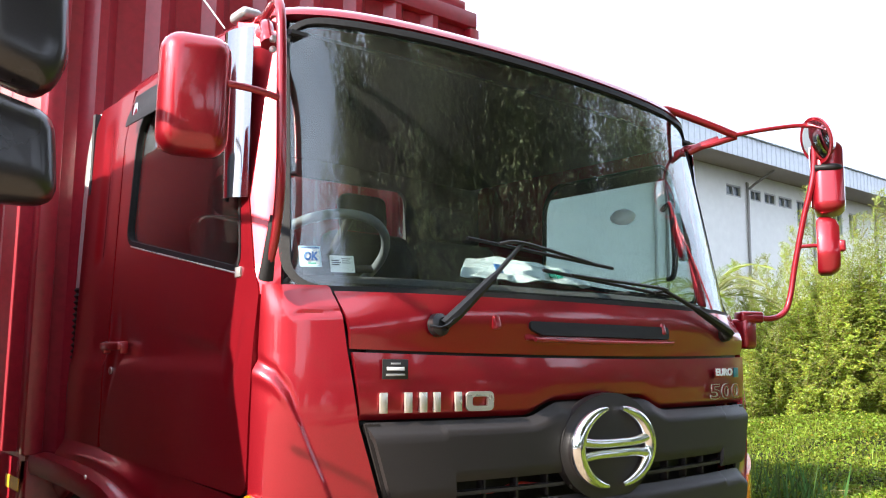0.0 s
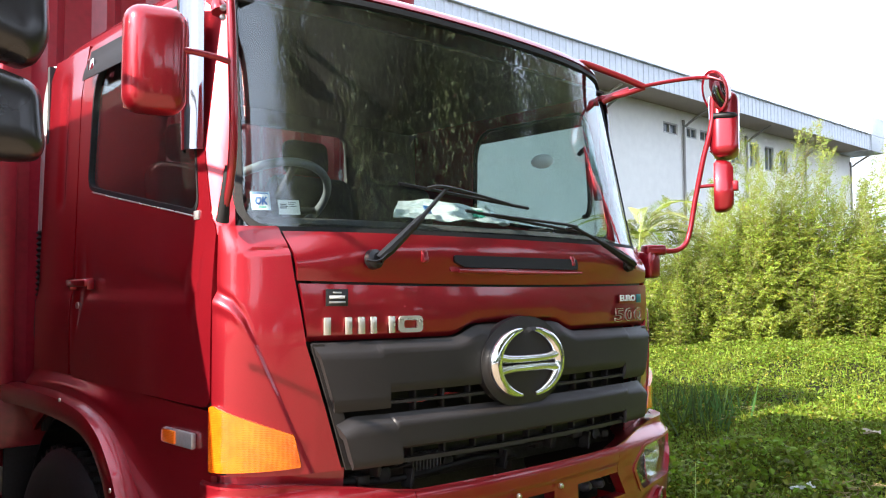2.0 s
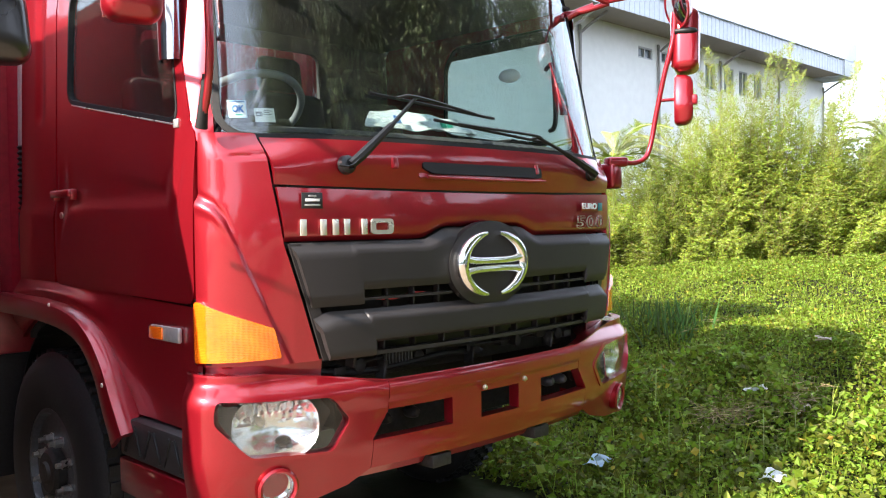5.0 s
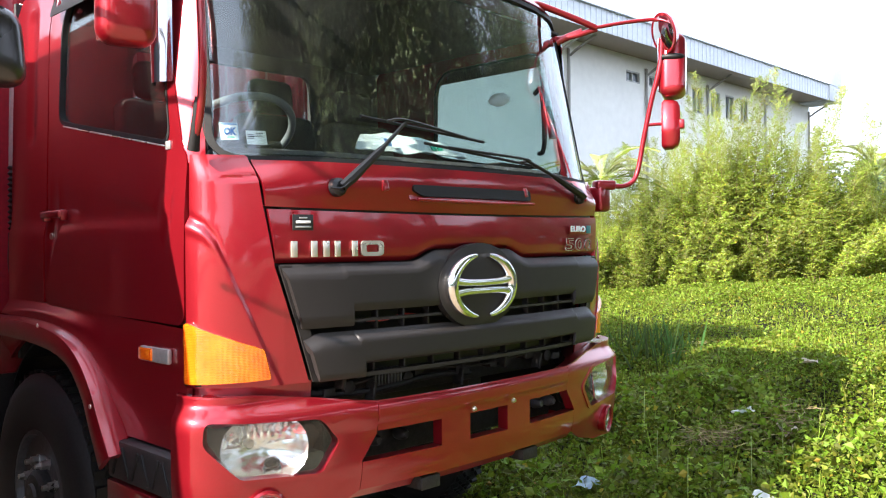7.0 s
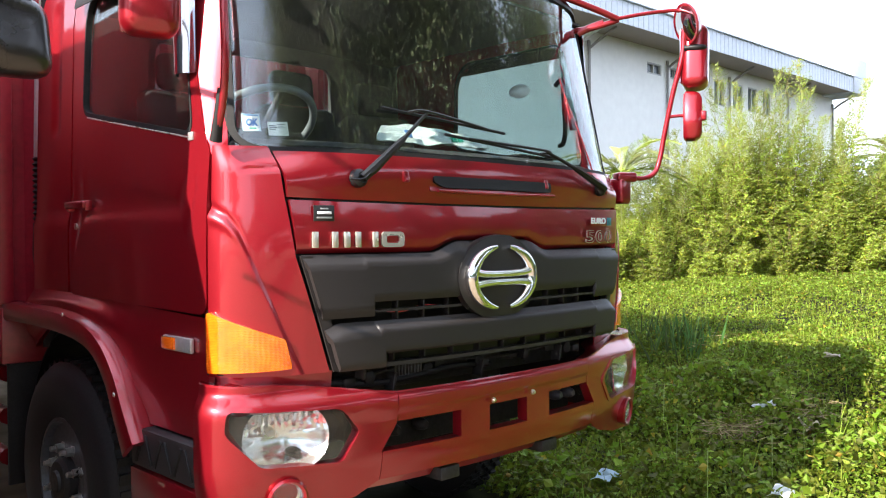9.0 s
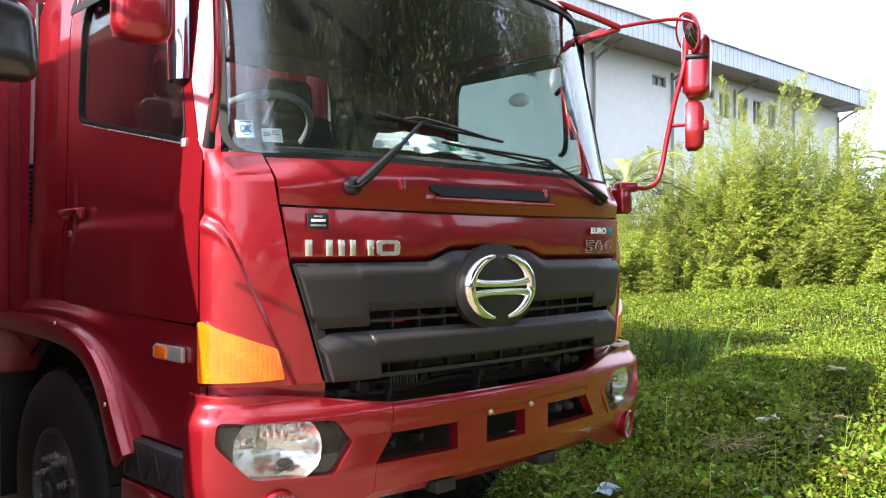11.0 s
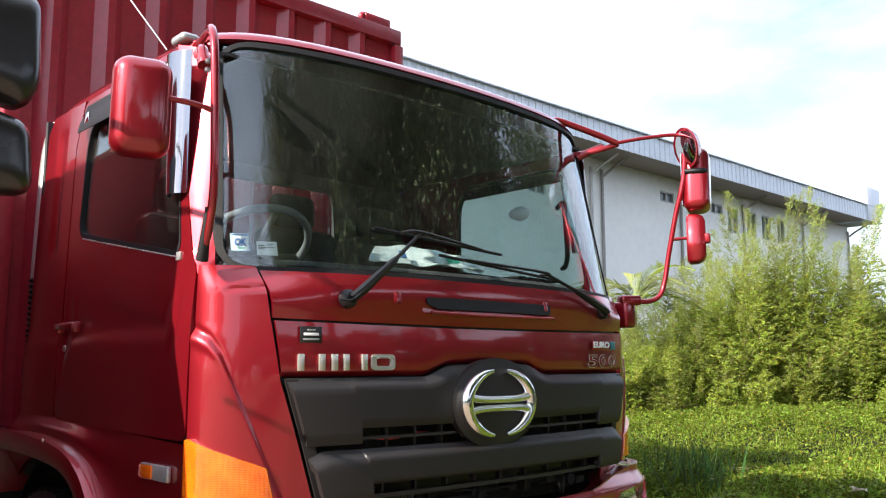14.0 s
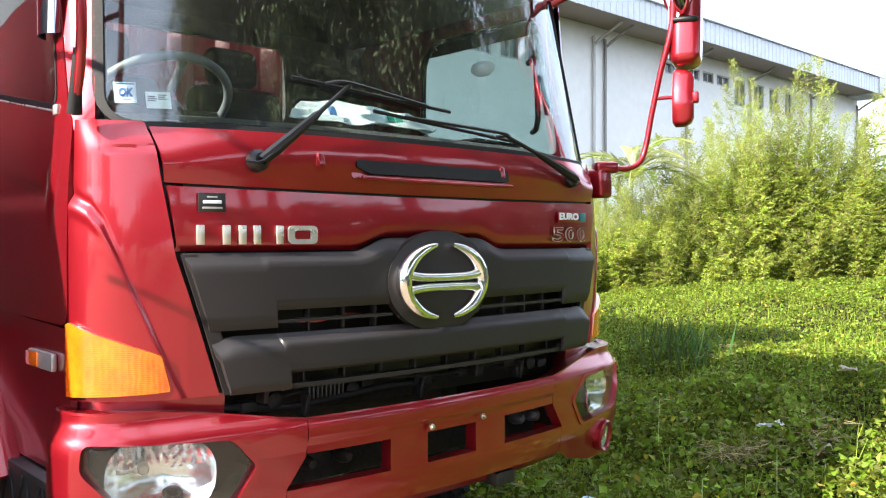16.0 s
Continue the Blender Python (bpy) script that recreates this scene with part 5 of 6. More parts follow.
def chassis():
    for sg in (-1, 1):
        block("frame_rail", (sg * 0.42, 4.2, 0.92), (0.09, 7.6, 0.24), IRON, truck, "", 0.005)
        s = block("step", (sg * 1.10, 0.52, 0.79), (0.18, 0.52, 0.145), GREY_PLASTIC, truck, "ribbed black step", 0.012)
        for k in range(6):
            block("step_rib", (sg * 1.193, 0.33 + 0.075 * k, 0.79), (0.008, 0.014, 0.115), BLACK_PLASTIC, s, "", 0.002, 1, (25 if k % 2 else -25, 0, 0))
        block("step_lower", (sg * 1.11, 0.52, 0.645), (0.17, 0.52, 0.13), RED, truck, "", 0.01)
        block("side_marker", (sg * 1.158, 0.46, 1.192), (0.018, 0.205, 0.052), GALV, truck, "side marker with amber lens", 0.006)
        block("marker_lens", (sg * 1.166, 0.512, 1.192), (0.016, 0.095, 0.044), AMBER, truck, "", 0.005)
        block("inner_well", (sg * 0.98, 0.55, 0.95), (0.02, 0.75, 0.5), BLACK_PLASTIC, truck, "", 0)
        wheel(sg)
        # rear axle, mostly hidden
        lathe("tyre", [(0.26, -0.28), (0.44, -0.30), (0.50, -0.27), (0.512, -0.2), (0.512, 0.2), (0.50, 0.27), (0.44, 0.30), (0.26, 0.28)], (sg * 0.93, 6.4, 0.512), (sg, 0, 0), RUBBER, truck, "", 36)
    block("axle", (0, 1.47, 0.50), (1.9, 0.12, 0.12), IRON, truck, "", 0.02)
    block("engine", (0, 1.2, 0.95), (0.8, 1.4, 0.5), IRON, truck, "", 0.03)
    # intake pipe and bellows behind the cab
    tube("intake_pipe", [(-1.03, 1.975, 2.72), (-1.06, 1.975, 2.55), (-1.07, 1.975, 2.2), (-1.075, 1.975, 1.95)], 0.045, GALV, truck, "grey air intake pipe", 5, 14)
    bm = bmesh.new()
    zs = lin(1.96, 1.62, 27)
    tube_bm(bm, [Vector((-1.075, 1.975, z)) for z in zs], [0.052 if i % 2 else 0.04 for i in range(27)], 16)
    finish("intake_bellows", bm, RUBBER, truck, "black rubber bellows", 60)
    tube("intake_elbow", [(-1.075, 1.975, 1.63), (-1.075, 1.975, 1.45), (-1.0, 1.99, 1.30), (-0.8, 2.0, 1.2)], 0.05, BLACK_PLASTIC, truck, "", 6, 14)


def cargo_box():
    X, Y0, Y1, Z0, Z1 = 1.25, 2.085, 8.1, 1.25, 3.85
    b = new("cargo_box")
    b.parent = truck
    b["label"] = "tall red ribbed steel cargo box"

    def ribbed(name, n0, n1, place, out, par):
        """A wall of flat sheet with upright ribs."""
        prof = [(n0, 0.0)]
        k = n0 + 0.10
        while k < n1 - 0.12:
            prof += [(k, 0.0), (k + 0.055, -out), (k + 0.095, -out), (k + 0.15, 0.0)]
            k += 0.28
        prof.append((n1, 0.0))
        return folded(name, prof, place, 0.02, Z0, Z1 - 0.09, RED_BOX, par)
    ribbed("front_wall", -X + 0.03, X - 0.03, lambda a, d, z: (a, Y0 + 0.03 + d, z), 0.055, b)
    ribbed("side_wall", Y0 + 0.05, Y1, lambda a, d, z: (-X + d, a, z), 0.045, b)
    ribbed("side_wall", Y0 + 0.05, Y1, lambda a, d, z: (X - d, a, z), 0.045, b)
    block("roof", (0, (Y0 + Y1) / 2, Z1 - 0.03), (2 * X - 0.06, Y1 - Y0 - 0.06, 0.03), RED_BOX, b, "", 0)
    block("rear_door", (0, Y1 + 0.02, (Z0 + Z1) / 2), (2 * X, 0.05, Z1 - Z0), RED_BOX, b, "", 0)
    block("floor", (0, (Y0 + Y1) / 2, Z0 - 0.06), (2 * X, Y1 - Y0, 0.12), RED_BOX, b, "", 0)
    block("top_rail", (0, Y0, Z1 - 0.04), (2 * X, 0.07, 0.10), RED_BOX, b, "", 0.006)
    for s in (-1, 1):
        block("corner_post", (s * (X - 0.02), Y0, (Z0 + Z1) / 2 - 0.05), (0.075, 0.075, Z1 - Z0 - 0.1), RED_BOX, b, "", 0.006)
        block("side_rail", (s * X, (Y0 + Y1) / 2, Z1 - 0.04), (0.06, Y1 - Y0, 0.10), RED_BOX, b, "", 0.006)
    block("sill", (0, Y0 + 0.02, Z0 - 0.155), (2 * X, 0.10, 0.27), RED_BOX, b, "red lower cross sill", 0.008)
    for s in (-1, 1):
        block("side_sill", (s * (X - 0.03), (Y0 + Y1) / 2 + 0.05, Z0 - 0.155), (0.07, Y1 - Y0 - 0.1, 0.27), RED_BOX, b, "", 0.008)
        for k in range(6):
            block("reflective_tape", (s * (X + 0.006), Y0 + 0.16 + 1.0 * k, Z0 - 0.13), (0.004, 0.22, 0.055), TAPE, b, "yellow reflective tape", 0)
    block("lifting_block", (1.06, Y0 + 0.03, Z1 + 0.045), (0.22, 0.09, 0.06), RED_BOX, b, "", 0.008)
    tube("lifting_lug", [(0.95, Y0 + 0.02, Z1), (0.93, Y0 + 0.01, Z1 + 0.05), (0.97, Y0 + 0.02, Z1 + 0.07)], 0.022, RED_BOX, b, "", 4, 8)
    # mud guards and rails below
    for z in (0.90, 0.69, 0.49):
        tube("guard_rail", [(-1.19, 2.17, z), (-1.2, 3.5, z), (-1.2, 5.2, z)], 0.042, RED, truck, "", 3, 10)
    for y in (2.16, 3.9, 5.1):
        block("rail_post", (-1.14, y, 0.9), (0.05, 0.06, 0.7), RED_BOX, truck, "", 0.004)
    # flaps added behind the wheels to keep that spot dark over bright soil
    for sg in (-1, 1):
        block("mud_flap", (sg * 1.0, 2.08, 0.80), (0.44, 0.02, 0.86), RUBBER, truck, "black rubber mud flap, added to hide bright ground", 0.006)


def cabin():
    def dash(u, v):
        x = u * 0.98
        y = screen_y(x, 1.90) + 0.05 + 0.30 * v
        return x, y, 1.885 + 0.03 * math.sin(math.pi * min(1, v * 1.2)) - 0.20 * smooth_step((v - 0.75) / 0.25)
    sheet("dashboard", dash, lin(-1, 1, 30), lin(0, 1, 12), 0.03, CABIN, truck, "dark dashboard")
    block("dash_front", (0, 0.50, 1.66), (1.9, 0.20, 0.34), CABIN, truck, "", 0.03)
    for k in range(5):
        block("dash_vent", (0.35 + 0.07 * k, 0.20 + 0.01 * k, 1.925), (0.05, 0.10, 0.008), BLACK_PLASTIC, truck, "", 0.002)
    # steering wheel
    sw = new("steering_wheel")
    sw.parent = truck
    m = pose(-0.70, 0.67, 2.005, -35, 0, 0)
    bm = bmesh.new()
    ring = [m @ Vector((0.24 * math.cos(a), 0.24 * math.sin(a), 0)) for a in lin(0, 2 * math.pi, 49)]
    tube_bm(bm, ring, 0.016, 10)
    finish("wheel_rim", bm, RIM_GREY, sw)
    for a in (0.1, math.pi - 0.1, -math.pi / 2):
        tube("spoke", [m @ Vector((0, 0, -0.03)), m @ Vector((0.235 * math.cos(a), 0.235 * math.sin(a), 0))], 0.014, CABIN, sw, "", 3, 8)
    lathe("wheel_hub", [(0.07, -0.03), (0.07, 0.0), (0.05, 0.012), (0, 0.014)], m @ Vector((0, 0, -0.03)), m.to_3x3() @ Vector((0, 0, 1)), CABIN, sw, "", 20)
    tube("steering_column", [m @ Vector((0, 0, -0.03)), m @ Vector((0, 0, -0.4))], 0.03, CABIN, sw, "", 2, 10)

    def seat(x, hide):
        s = new("seat")
        s.parent = truck
        block("cushion", (x, 1.15, 1.62), (0.50, 0.50, 0.14), SEAT, s, "", 0.05, 4)
        block("backrest", (x, 1.45, 1.95), (0.48, 0.14, 0.62), SEAT, s, "", 0.06, 4, (-10, 0, 0))
        block("headrest", (x, 1.53, 2.36), (0.26, 0.10, 0.18), SEAT, s, "", 0.045, 4, (-8, 0, 0))
    seat(-0.58, True)
    seat(0.62, False)
    seat(0.05, False)
    # things lying on the dashboard and hanging inside
    bag = sheet("document_bag", lambda u, v: (-0.52 + 0.62 * u + 0.10 * v, 0.135 + 0.09 * v + 0.02 * math.sin(7 * u), 1.932 + 0.075 * v * (0.6 + 0.5 * math.sin(3 * u + 0.6)) + 0.02 * noise.noise((u * 6, v * 5, 2))),
                lin(0, 1, 28), lin(0, 1, 10), 0.004, FILM, truck, "crumpled clear bag with papers")
    for u in (0.22, 0.62, 0.68):
        block("bag_print", (-0.48 + 0.62 * u, 0.15, 1.965), (0.030, 0.004, 0.035), BLUE if u < 0.5 else GREEN_INK, bag, "", 0.001, 1, (-30, 0, 0))
    tube("hanging_cord", [(0.98, 0.36, 2.60), (0.93, 0.30, 2.35), (0.95, 0.27, 2.15), (0.985, 0.30, 1.93)], 0.0026, RED_CORD, truck, "red cord", 6, 6)
    # white disc put where an unidentified bright glint hangs in the cab
    m2 = (0.66, 0.44, 2.28)
    lathe("white_disc", [(0.0, -0.020), (0.034, -0.016), (0.046, 0.0), (0.040, 0.012), (0.026, 0.022), (0.0, 0.028)], m2, (-0.74, -0.40, 0.54), WHITE, truck, "round white disc standing in for a bright glint in the cab", 32, (1.2, 0.9))
    grab = [(1.02, 0.50, 2.36), (1.01, 0.45, 2.38), (1.00, 0.43, 2.30), (1.00, 0.42, 2.12), (1.01, 0.44, 2.05), (1.03, 0.48, 2.04)]
    tube("grab_handle", grab, 0.013, BLACK_PLASTIC, truck, "", 6, 8)


for side in (-1, 1):
    corner_panel(side)
    side_lower(side)
    fender(side)
    door(side)
    pillar(side)
    rear_quarter(side)
cab_shell()
windscreen()
cowl_and_hood()
grille()
bumper()
mirrors()
chassis()
cargo_box()
cabin()
# marker lamp, aerial
block("roof_lamp", (-1.085, 0.52, 2.730), (0.07, 0.10, 0.036), GALV, truck, "white roof marker lamp", 0.015, 3)
tube("aerial", [(-1.125, 0.58, 2.70), (-1.21, 0.80, 2.98), (-1.30, 1.05, 3.30)], 0.003, GALV, truck, "thin aerial", 3, 5)


# ---- the neighbouring truck: its cab shades the door, its mirrors reach into view ----
def neighbour():
    t = thing("truck", "neighbouring red truck with dark grey mirrors, parked alongside", "truck", (-3.2, 0.4, 0))
    o = Vector((-3.2, 0.4, 0))
    X0, X1 = -4.35, -2.06
    # unseen lower edge kept near the ground to stop sun coming underneath
    prof = rounded([(0.29, 0.36), (0.31, 1.83), (0.555, 2.50), (0.70, 2.92), (0.85, 3.00), (2.28, 3.00), (2.35, 2.89), (2.35, 0.95), (1.95, 0.95), (1.70, 1.18), (1.30, 1.18), (0.95, 0.75), (0.9, 0.36)], 0.05, 4)
    bm = bmesh.new()
    rings = []
    for x, k in ((X0, 0.03), (X0 + 0.04, 0.0), (X1 - 0.04, 0.0), (X1, 0.03)):
        rings.append([bm.verts.new(Vector((x, y + (k if y < 1 else -k), z - (k if z > 1.5 else 0))) - o) for y, z in prof])
    for a, b_ in zip(rings, rings[1:]):
        for j in range(len(a)):
            bm.faces.new((a[j], a[(j + 1) % len(a)], b_[(j + 1) % len(a)], b_[j]))
    bm.faces.new(rings[0])
    bm.faces.new(rings[-1])
    finish("cab", bm, RED, t, "red cab")
    sheet("windscreen", lambda u, v: (X0 + 0.12 + (X1 - X0 - 0.24) * u + 3.2, 0.375 + 0.325 * v - 0.4 - 0.01, 1.99 + 0.90 * v), lin(0, 1, 4), lin(0, 1, 4), 0.01, PANE, t, "dark windscreen")
    block("side_window", (X1 + 3.2 + 0.004, 0.9 - 0.4, 2.30), (0.008, 0.85, 0.55), PANE, t, "", 0.002)
    block("grille", (0, 0.29 - 0.4, 1.25), (1.7, 0.03, 0.40), GREY_PLASTIC, t, "", 0.008)
    block("bumper", (0, 0.29 - 0.4, 0.76), (2.32, 0.12, 0.38), RED, t, "", 0.03, 3)
    for x in (X0 + 0.14, X1 - 0.14):
        for y in (1.50, 6.4):
            lathe("tyre", [(0.26, -0.13), (0.44, -0.142), (0.50, -0.11), (0.512, 0.0), (0.50, 0.11), (0.44, 0.142), (0.26, 0.13)], Vector((x, y, 0.512)) - o, (1, 0, 0), RUBBER, t, "", 40)
    block("frame_rail", (0, 4.0, 0.9), (0.8, 7.4, 0.2), IRON, t, "", 0.01)
    # unseen bed, extended almost to the ground so no sun passes below
    block("cargo_bed", (0, 5.35 - 0.4, 1.78), (2.48, 5.6, 2.66), RED_BOX, t, "low red steel cargo bed, unseen, its sides carried down to block sun", 0.02)
    tube("mirror_stay", [Vector(p) - o for p in ((-2.07, 0.52, 2.64), (-2.05, 0.14, 2.60), (-2.02, 0.03, 2.48), (-2.0, 0.0, 2.40), (-1.93, -0.02, 2.36))], 0.013, BLACK_PLASTIC, t, "", 6, 8)
    tube("mirror_arm", [Vector(p) - o for p in ((-2.16, 0.23, 2.085), (-2.12, 0.02, 2.09), (-2.04, -0.09, 2.095), (-1.93, -0.115, 2.097))], 0.010, RED_BOX, t, "red tubular arm", 6, 8)

    def pillow(outline, y, fore, aft):
        """A domed mirror housing: its outline swells from the glass and closes over the front."""
        loop = rounded(outline, 0.045, 6)
        cx = sum(p[0] for p in loop) / len(loop)
        cz = sum(p[1] for p in loop) / len(loop)
        bm = bmesh.new()
        rings = []
        for k, dy in [(0.90, aft), (0.985, aft - 0.012), (1.0, 0.0)] + [(math.cos(q) ** 0.42, -fore * math.sin(q)) for q in (0.35, 0.65, 0.9, 1.1, 1.27, 1.40, 1.48, 1.54)]:
            rings.append([bm.verts.new(Vector((cx + (x - cx) * k, y + dy, cz + (z - cz) * k)) - o) for x, z in loop])
        for a, b_ in zip(rings, rings[1:]):
            for j in range(len(a)):
                bm.faces.new((a[j], a[(j + 1) % len(a)], b_[(j + 1) % len(a)], b_[j]))
        bm.faces.new(rings[0])
        bm.faces.new(rings[-1])
        sh = finish("mirror_shell", bm, DARK_MIRROR, t, "dark grey plastic mirror shell", 60)
        frame_panel("mirror_glass", lambda x, z: (cx + (x - cx) * 0.86 + 3.2, y + aft + 0.004 - 0.4, cz + (z - cz) * 0.86), loop, None, 2, 0.003, MIRROR, sh)
        return sh

    pillow([(-1.945, 2.50), (-1.940, 2.33), (-1.915, 2.22), (-1.790, 2.188), (-1.752, 2.26), (-1.766, 2.50)], -0.05, 0.060, 0.05)
    low = pillow([(-1.962, 2.198), (-1.90, 2.190), (-1.772, 2.158), (-1.756, 1.972), (-1.90, 1.968), (-1.957, 2.03)], -0.05, 0.058, 0.045)
    block("mirror_clamp", Vector((-1.915, -0.112, 2.100)) - o, (0.026, 0.016, 0.040), GALV, low, "pale clamp", 0.006)


neighbour()


# ---- plants ----
rng = np.random.default_rng(7)


def leaf_mesh(name, centres, dirs, lengths, widths, mats, which=None, fold=0.25):
    """Many leaves, each a folded blade of six corners along its direction."""
    n = len(centres)
    d = dirs / (np.linalg.norm(dirs, axis=1, keepdims=True) + 1e-9)
    r = rng.normal(size=(n, 3))
    s = np.cross(d, r)
    s /= np.linalg.norm(s, axis=1, keepdims=True) + 1e-9
    u = np.cross(s, d)
    L, W = lengths[:, None], widths[:, None]
    a, b = centres, centres + d * L
    m = centres + d * L * 0.45 - u * W * fold
    l, rr = m + s * W * 0.5 + u * W * fold * 1.5, m - s * W * 0.5 + u * W * fold * 1.5
    V_ = np.stack([a, l, b, rr, m], axis=1).reshape(-1, 3)
    k = np.arange(n)[:, None] * 5
    F = np.stack([k + [0, 4, 1], k + [4, 2, 1], k + [0, 3, 4], k + [4, 3, 2]], axis=1).reshape(-1, 3)
    me = bpy.data.meshes.new(name)
    me.from_pydata(V_, [], F.tolist())
    for mt in mats:
        me.materials.append(mt)
    if which is not None:
        me.polygons.foreach_set("material_index", np.repeat(which, 4).astype(np.int32))
    return me


def slip_mesh(name, centres, dirs, lengths, widths, mats, which=None):
    """Many small leaves, each two triangles folded along the midrib."""
    n = len(centres)
    d = dirs / (np.linalg.norm(dirs, axis=1, keepdims=True) + 1e-9)
    s = np.cross(d, rng.normal(size=(n, 3)))
    s /= np.linalg.norm(s, axis=1, keepdims=True) + 1e-9
    u = np.cross(s, d)
    L, W = lengths[:, None], widths[:, None]
    m = centres + d * L * 0.45 + u * W * 0.22
    V_ = np.stack([centres, m + s * W * 0.5, centres + d * L, m - s * W * 0.5], axis=1).reshape(-1, 3)
    k = np.arange(n)[:, None] * 4
    F = np.stack([k + [0, 1, 2], k + [0, 2, 3]], axis=1).reshape(-1, 3)
    me = bpy.data.meshes.new(name)
    me.from_pydata(V_, [], F.tolist())
    for mt in mats:
        me.materials.append(mt)
    if which is not None:
        me.polygons.foreach_set("material_index", np.repeat(which, 2).astype(np.int32))
    return me


def spray(g, out, start, tip, n, leaf, droop, kind):
    """A side twig: two combs of leaves along a line that sags towards its tip."""
    f = np.linspace(0.10, 1.0, n)[:, None]
    line = start + tip * f - np.array([0, 0, 1.0]) * droop * f * f
    t = tip / (np.linalg.norm(tip) + 1e-6)
    across = np.cross(t, np.array([0, 0, 1.0])) + g.normal(size=3) * 0.25
    flip = np.where(np.arange(n) % 2, 1.0, -1.0)[:, None]
    out[0].append(line + g.normal(size=(n, 3)) * 0.008)
    out[1].append(across * flip + t * 0.75 + g.normal(size=(n, 3)) * 0.35 - np.array([0, 0, 0.15]))
    ln = leaf * g.uniform(0.65, 1.25, n) * (1.1 - 0.5 * f[:, 0])
    out[2].append(ln), out[3].append(ln * g.uniform(0.26, 0.44, n))
    out[4].append(np.where(g.uniform(size=n) < 0.06, 2, np.where(g.uniform(size=n) < 0.12, 1 - kind, kind)))


def weed_parts(seed, height, stems, fan, low, twigs, leaf, plume):
    """A tall weed: brown stems that fan out from the foot, leafy side twigs, feathery pale tops."""
    g = np.random.default_rng(seed)
    bm = bmesh.new()
    out = [[], [], [], [], []]
    for s in range(stems):
        h = height * (1.0 if s == 0 else g.uniform(0.55, 0.95))
        az, lean, r0 = g.uniform(0, 2 * math.pi), (0.04 if s == 0 else fan * g.uniform(0.2, 1.0)), g.uniform(0.02, 0.30)
        side = np.array([math.cos(az), math.sin(az), 0.0])
        arch = g.uniform(0.1, 0.5) * fan
        sway = g.normal(size=2) * 0.05

        def stem(f):
            return side * (r0 + h * (lean * f + arch * f * f * f)) + np.array([sway[0] * math.sin(5 * f), sway[1] * math.sin(4 * f), h * (f - 0.25 * arch * f * f) - 0.05])
        tube_bm(bm, [Vector(stem(k / 7)) for k in range(8)], [0.013 * (1 - 0.88 * k / 7) for k in range(8)], 4)
        for k in range(int(twigs * h)):
            f = low + (1 - low) * g.uniform() ** 0.9
            a = g.uniform(0, 2 * math.pi)
            reach = (0.10 + 0.15 * h) * (1.03 - f) ** 0.75 * g.uniform(0.45, 1.1) + 0.03
            top = smooth_step((f - 0.62) / 0.2) if plume else 0.0
            tip = np.array([math.cos(a) * reach, math.sin(a) * reach, reach * (g.uniform(0.2, 0.9) + 0.7 * top)])
            spray(g, out, stem(f), tip, int(8 + 28 * reach), leaf * (1.0 - 0.35 * top), reach * g.uniform(0.1, 0.45), 1 if g.uniform() < 0.40 * top + 0.04 else 0)
    lm = slip_mesh("foliage", *(np.vstack(q) if i < 2 else np.concatenate(q) for i, q in enumerate(out[:4])), [LEAF_MID, LEAF_PALE, LEAF_YELLOW], np.concatenate(out[4]))
    sm = bpy.data.meshes.new("stalk")
    bm.to_mesh(sm)
    bm.free()
    sm.materials.append(STEM)
    return sm, lm


kinds = [weed_parts(11, 3.7, 8, 0.30, 0.28, 44, 0.072, True), weed_parts(12, 3.0, 10, 0.42, 0.22, 34, 0.075, True), weed_parts(13, 2.4, 10, 0.50, 0.15, 40, 0.085, False),
         weed_parts(14, 4.3, 6, 0.20, 0.30, 44, 0.070, True), weed_parts(15, 1.6, 10, 0.60, 0.06, 50, 0.085, False)]
models = []
for i, (sm, lm) in enumerate(kinds):
    ob = thing("shrub", ["tall feathery weed shrub with pale plumes", "leafy yellow-green weed shrub", "dense low green shrub in the thicket", "very tall slender shrub with pale tops", "low bushy weed at the thicket's foot"][i], "shrub", (0, 0, 0), "thicket by the warehouse")
    for nm, me in (("stalk", sm), ("foliage", lm)):
        c = new(nm, me)
        c.parent = ob
    models.append(ob)
line = curve_pts([(5.5, 12.6, 0), (8.2, 9.8, 0), (10.8, 7.3, 0), (13.2, 5.0, 0), (15.4, 2.6, 0), (17.6, -0.2, 0), (19.5, -3.0, 0)], 12)
srng = random.Random(5)
placed = [False] * len(models)
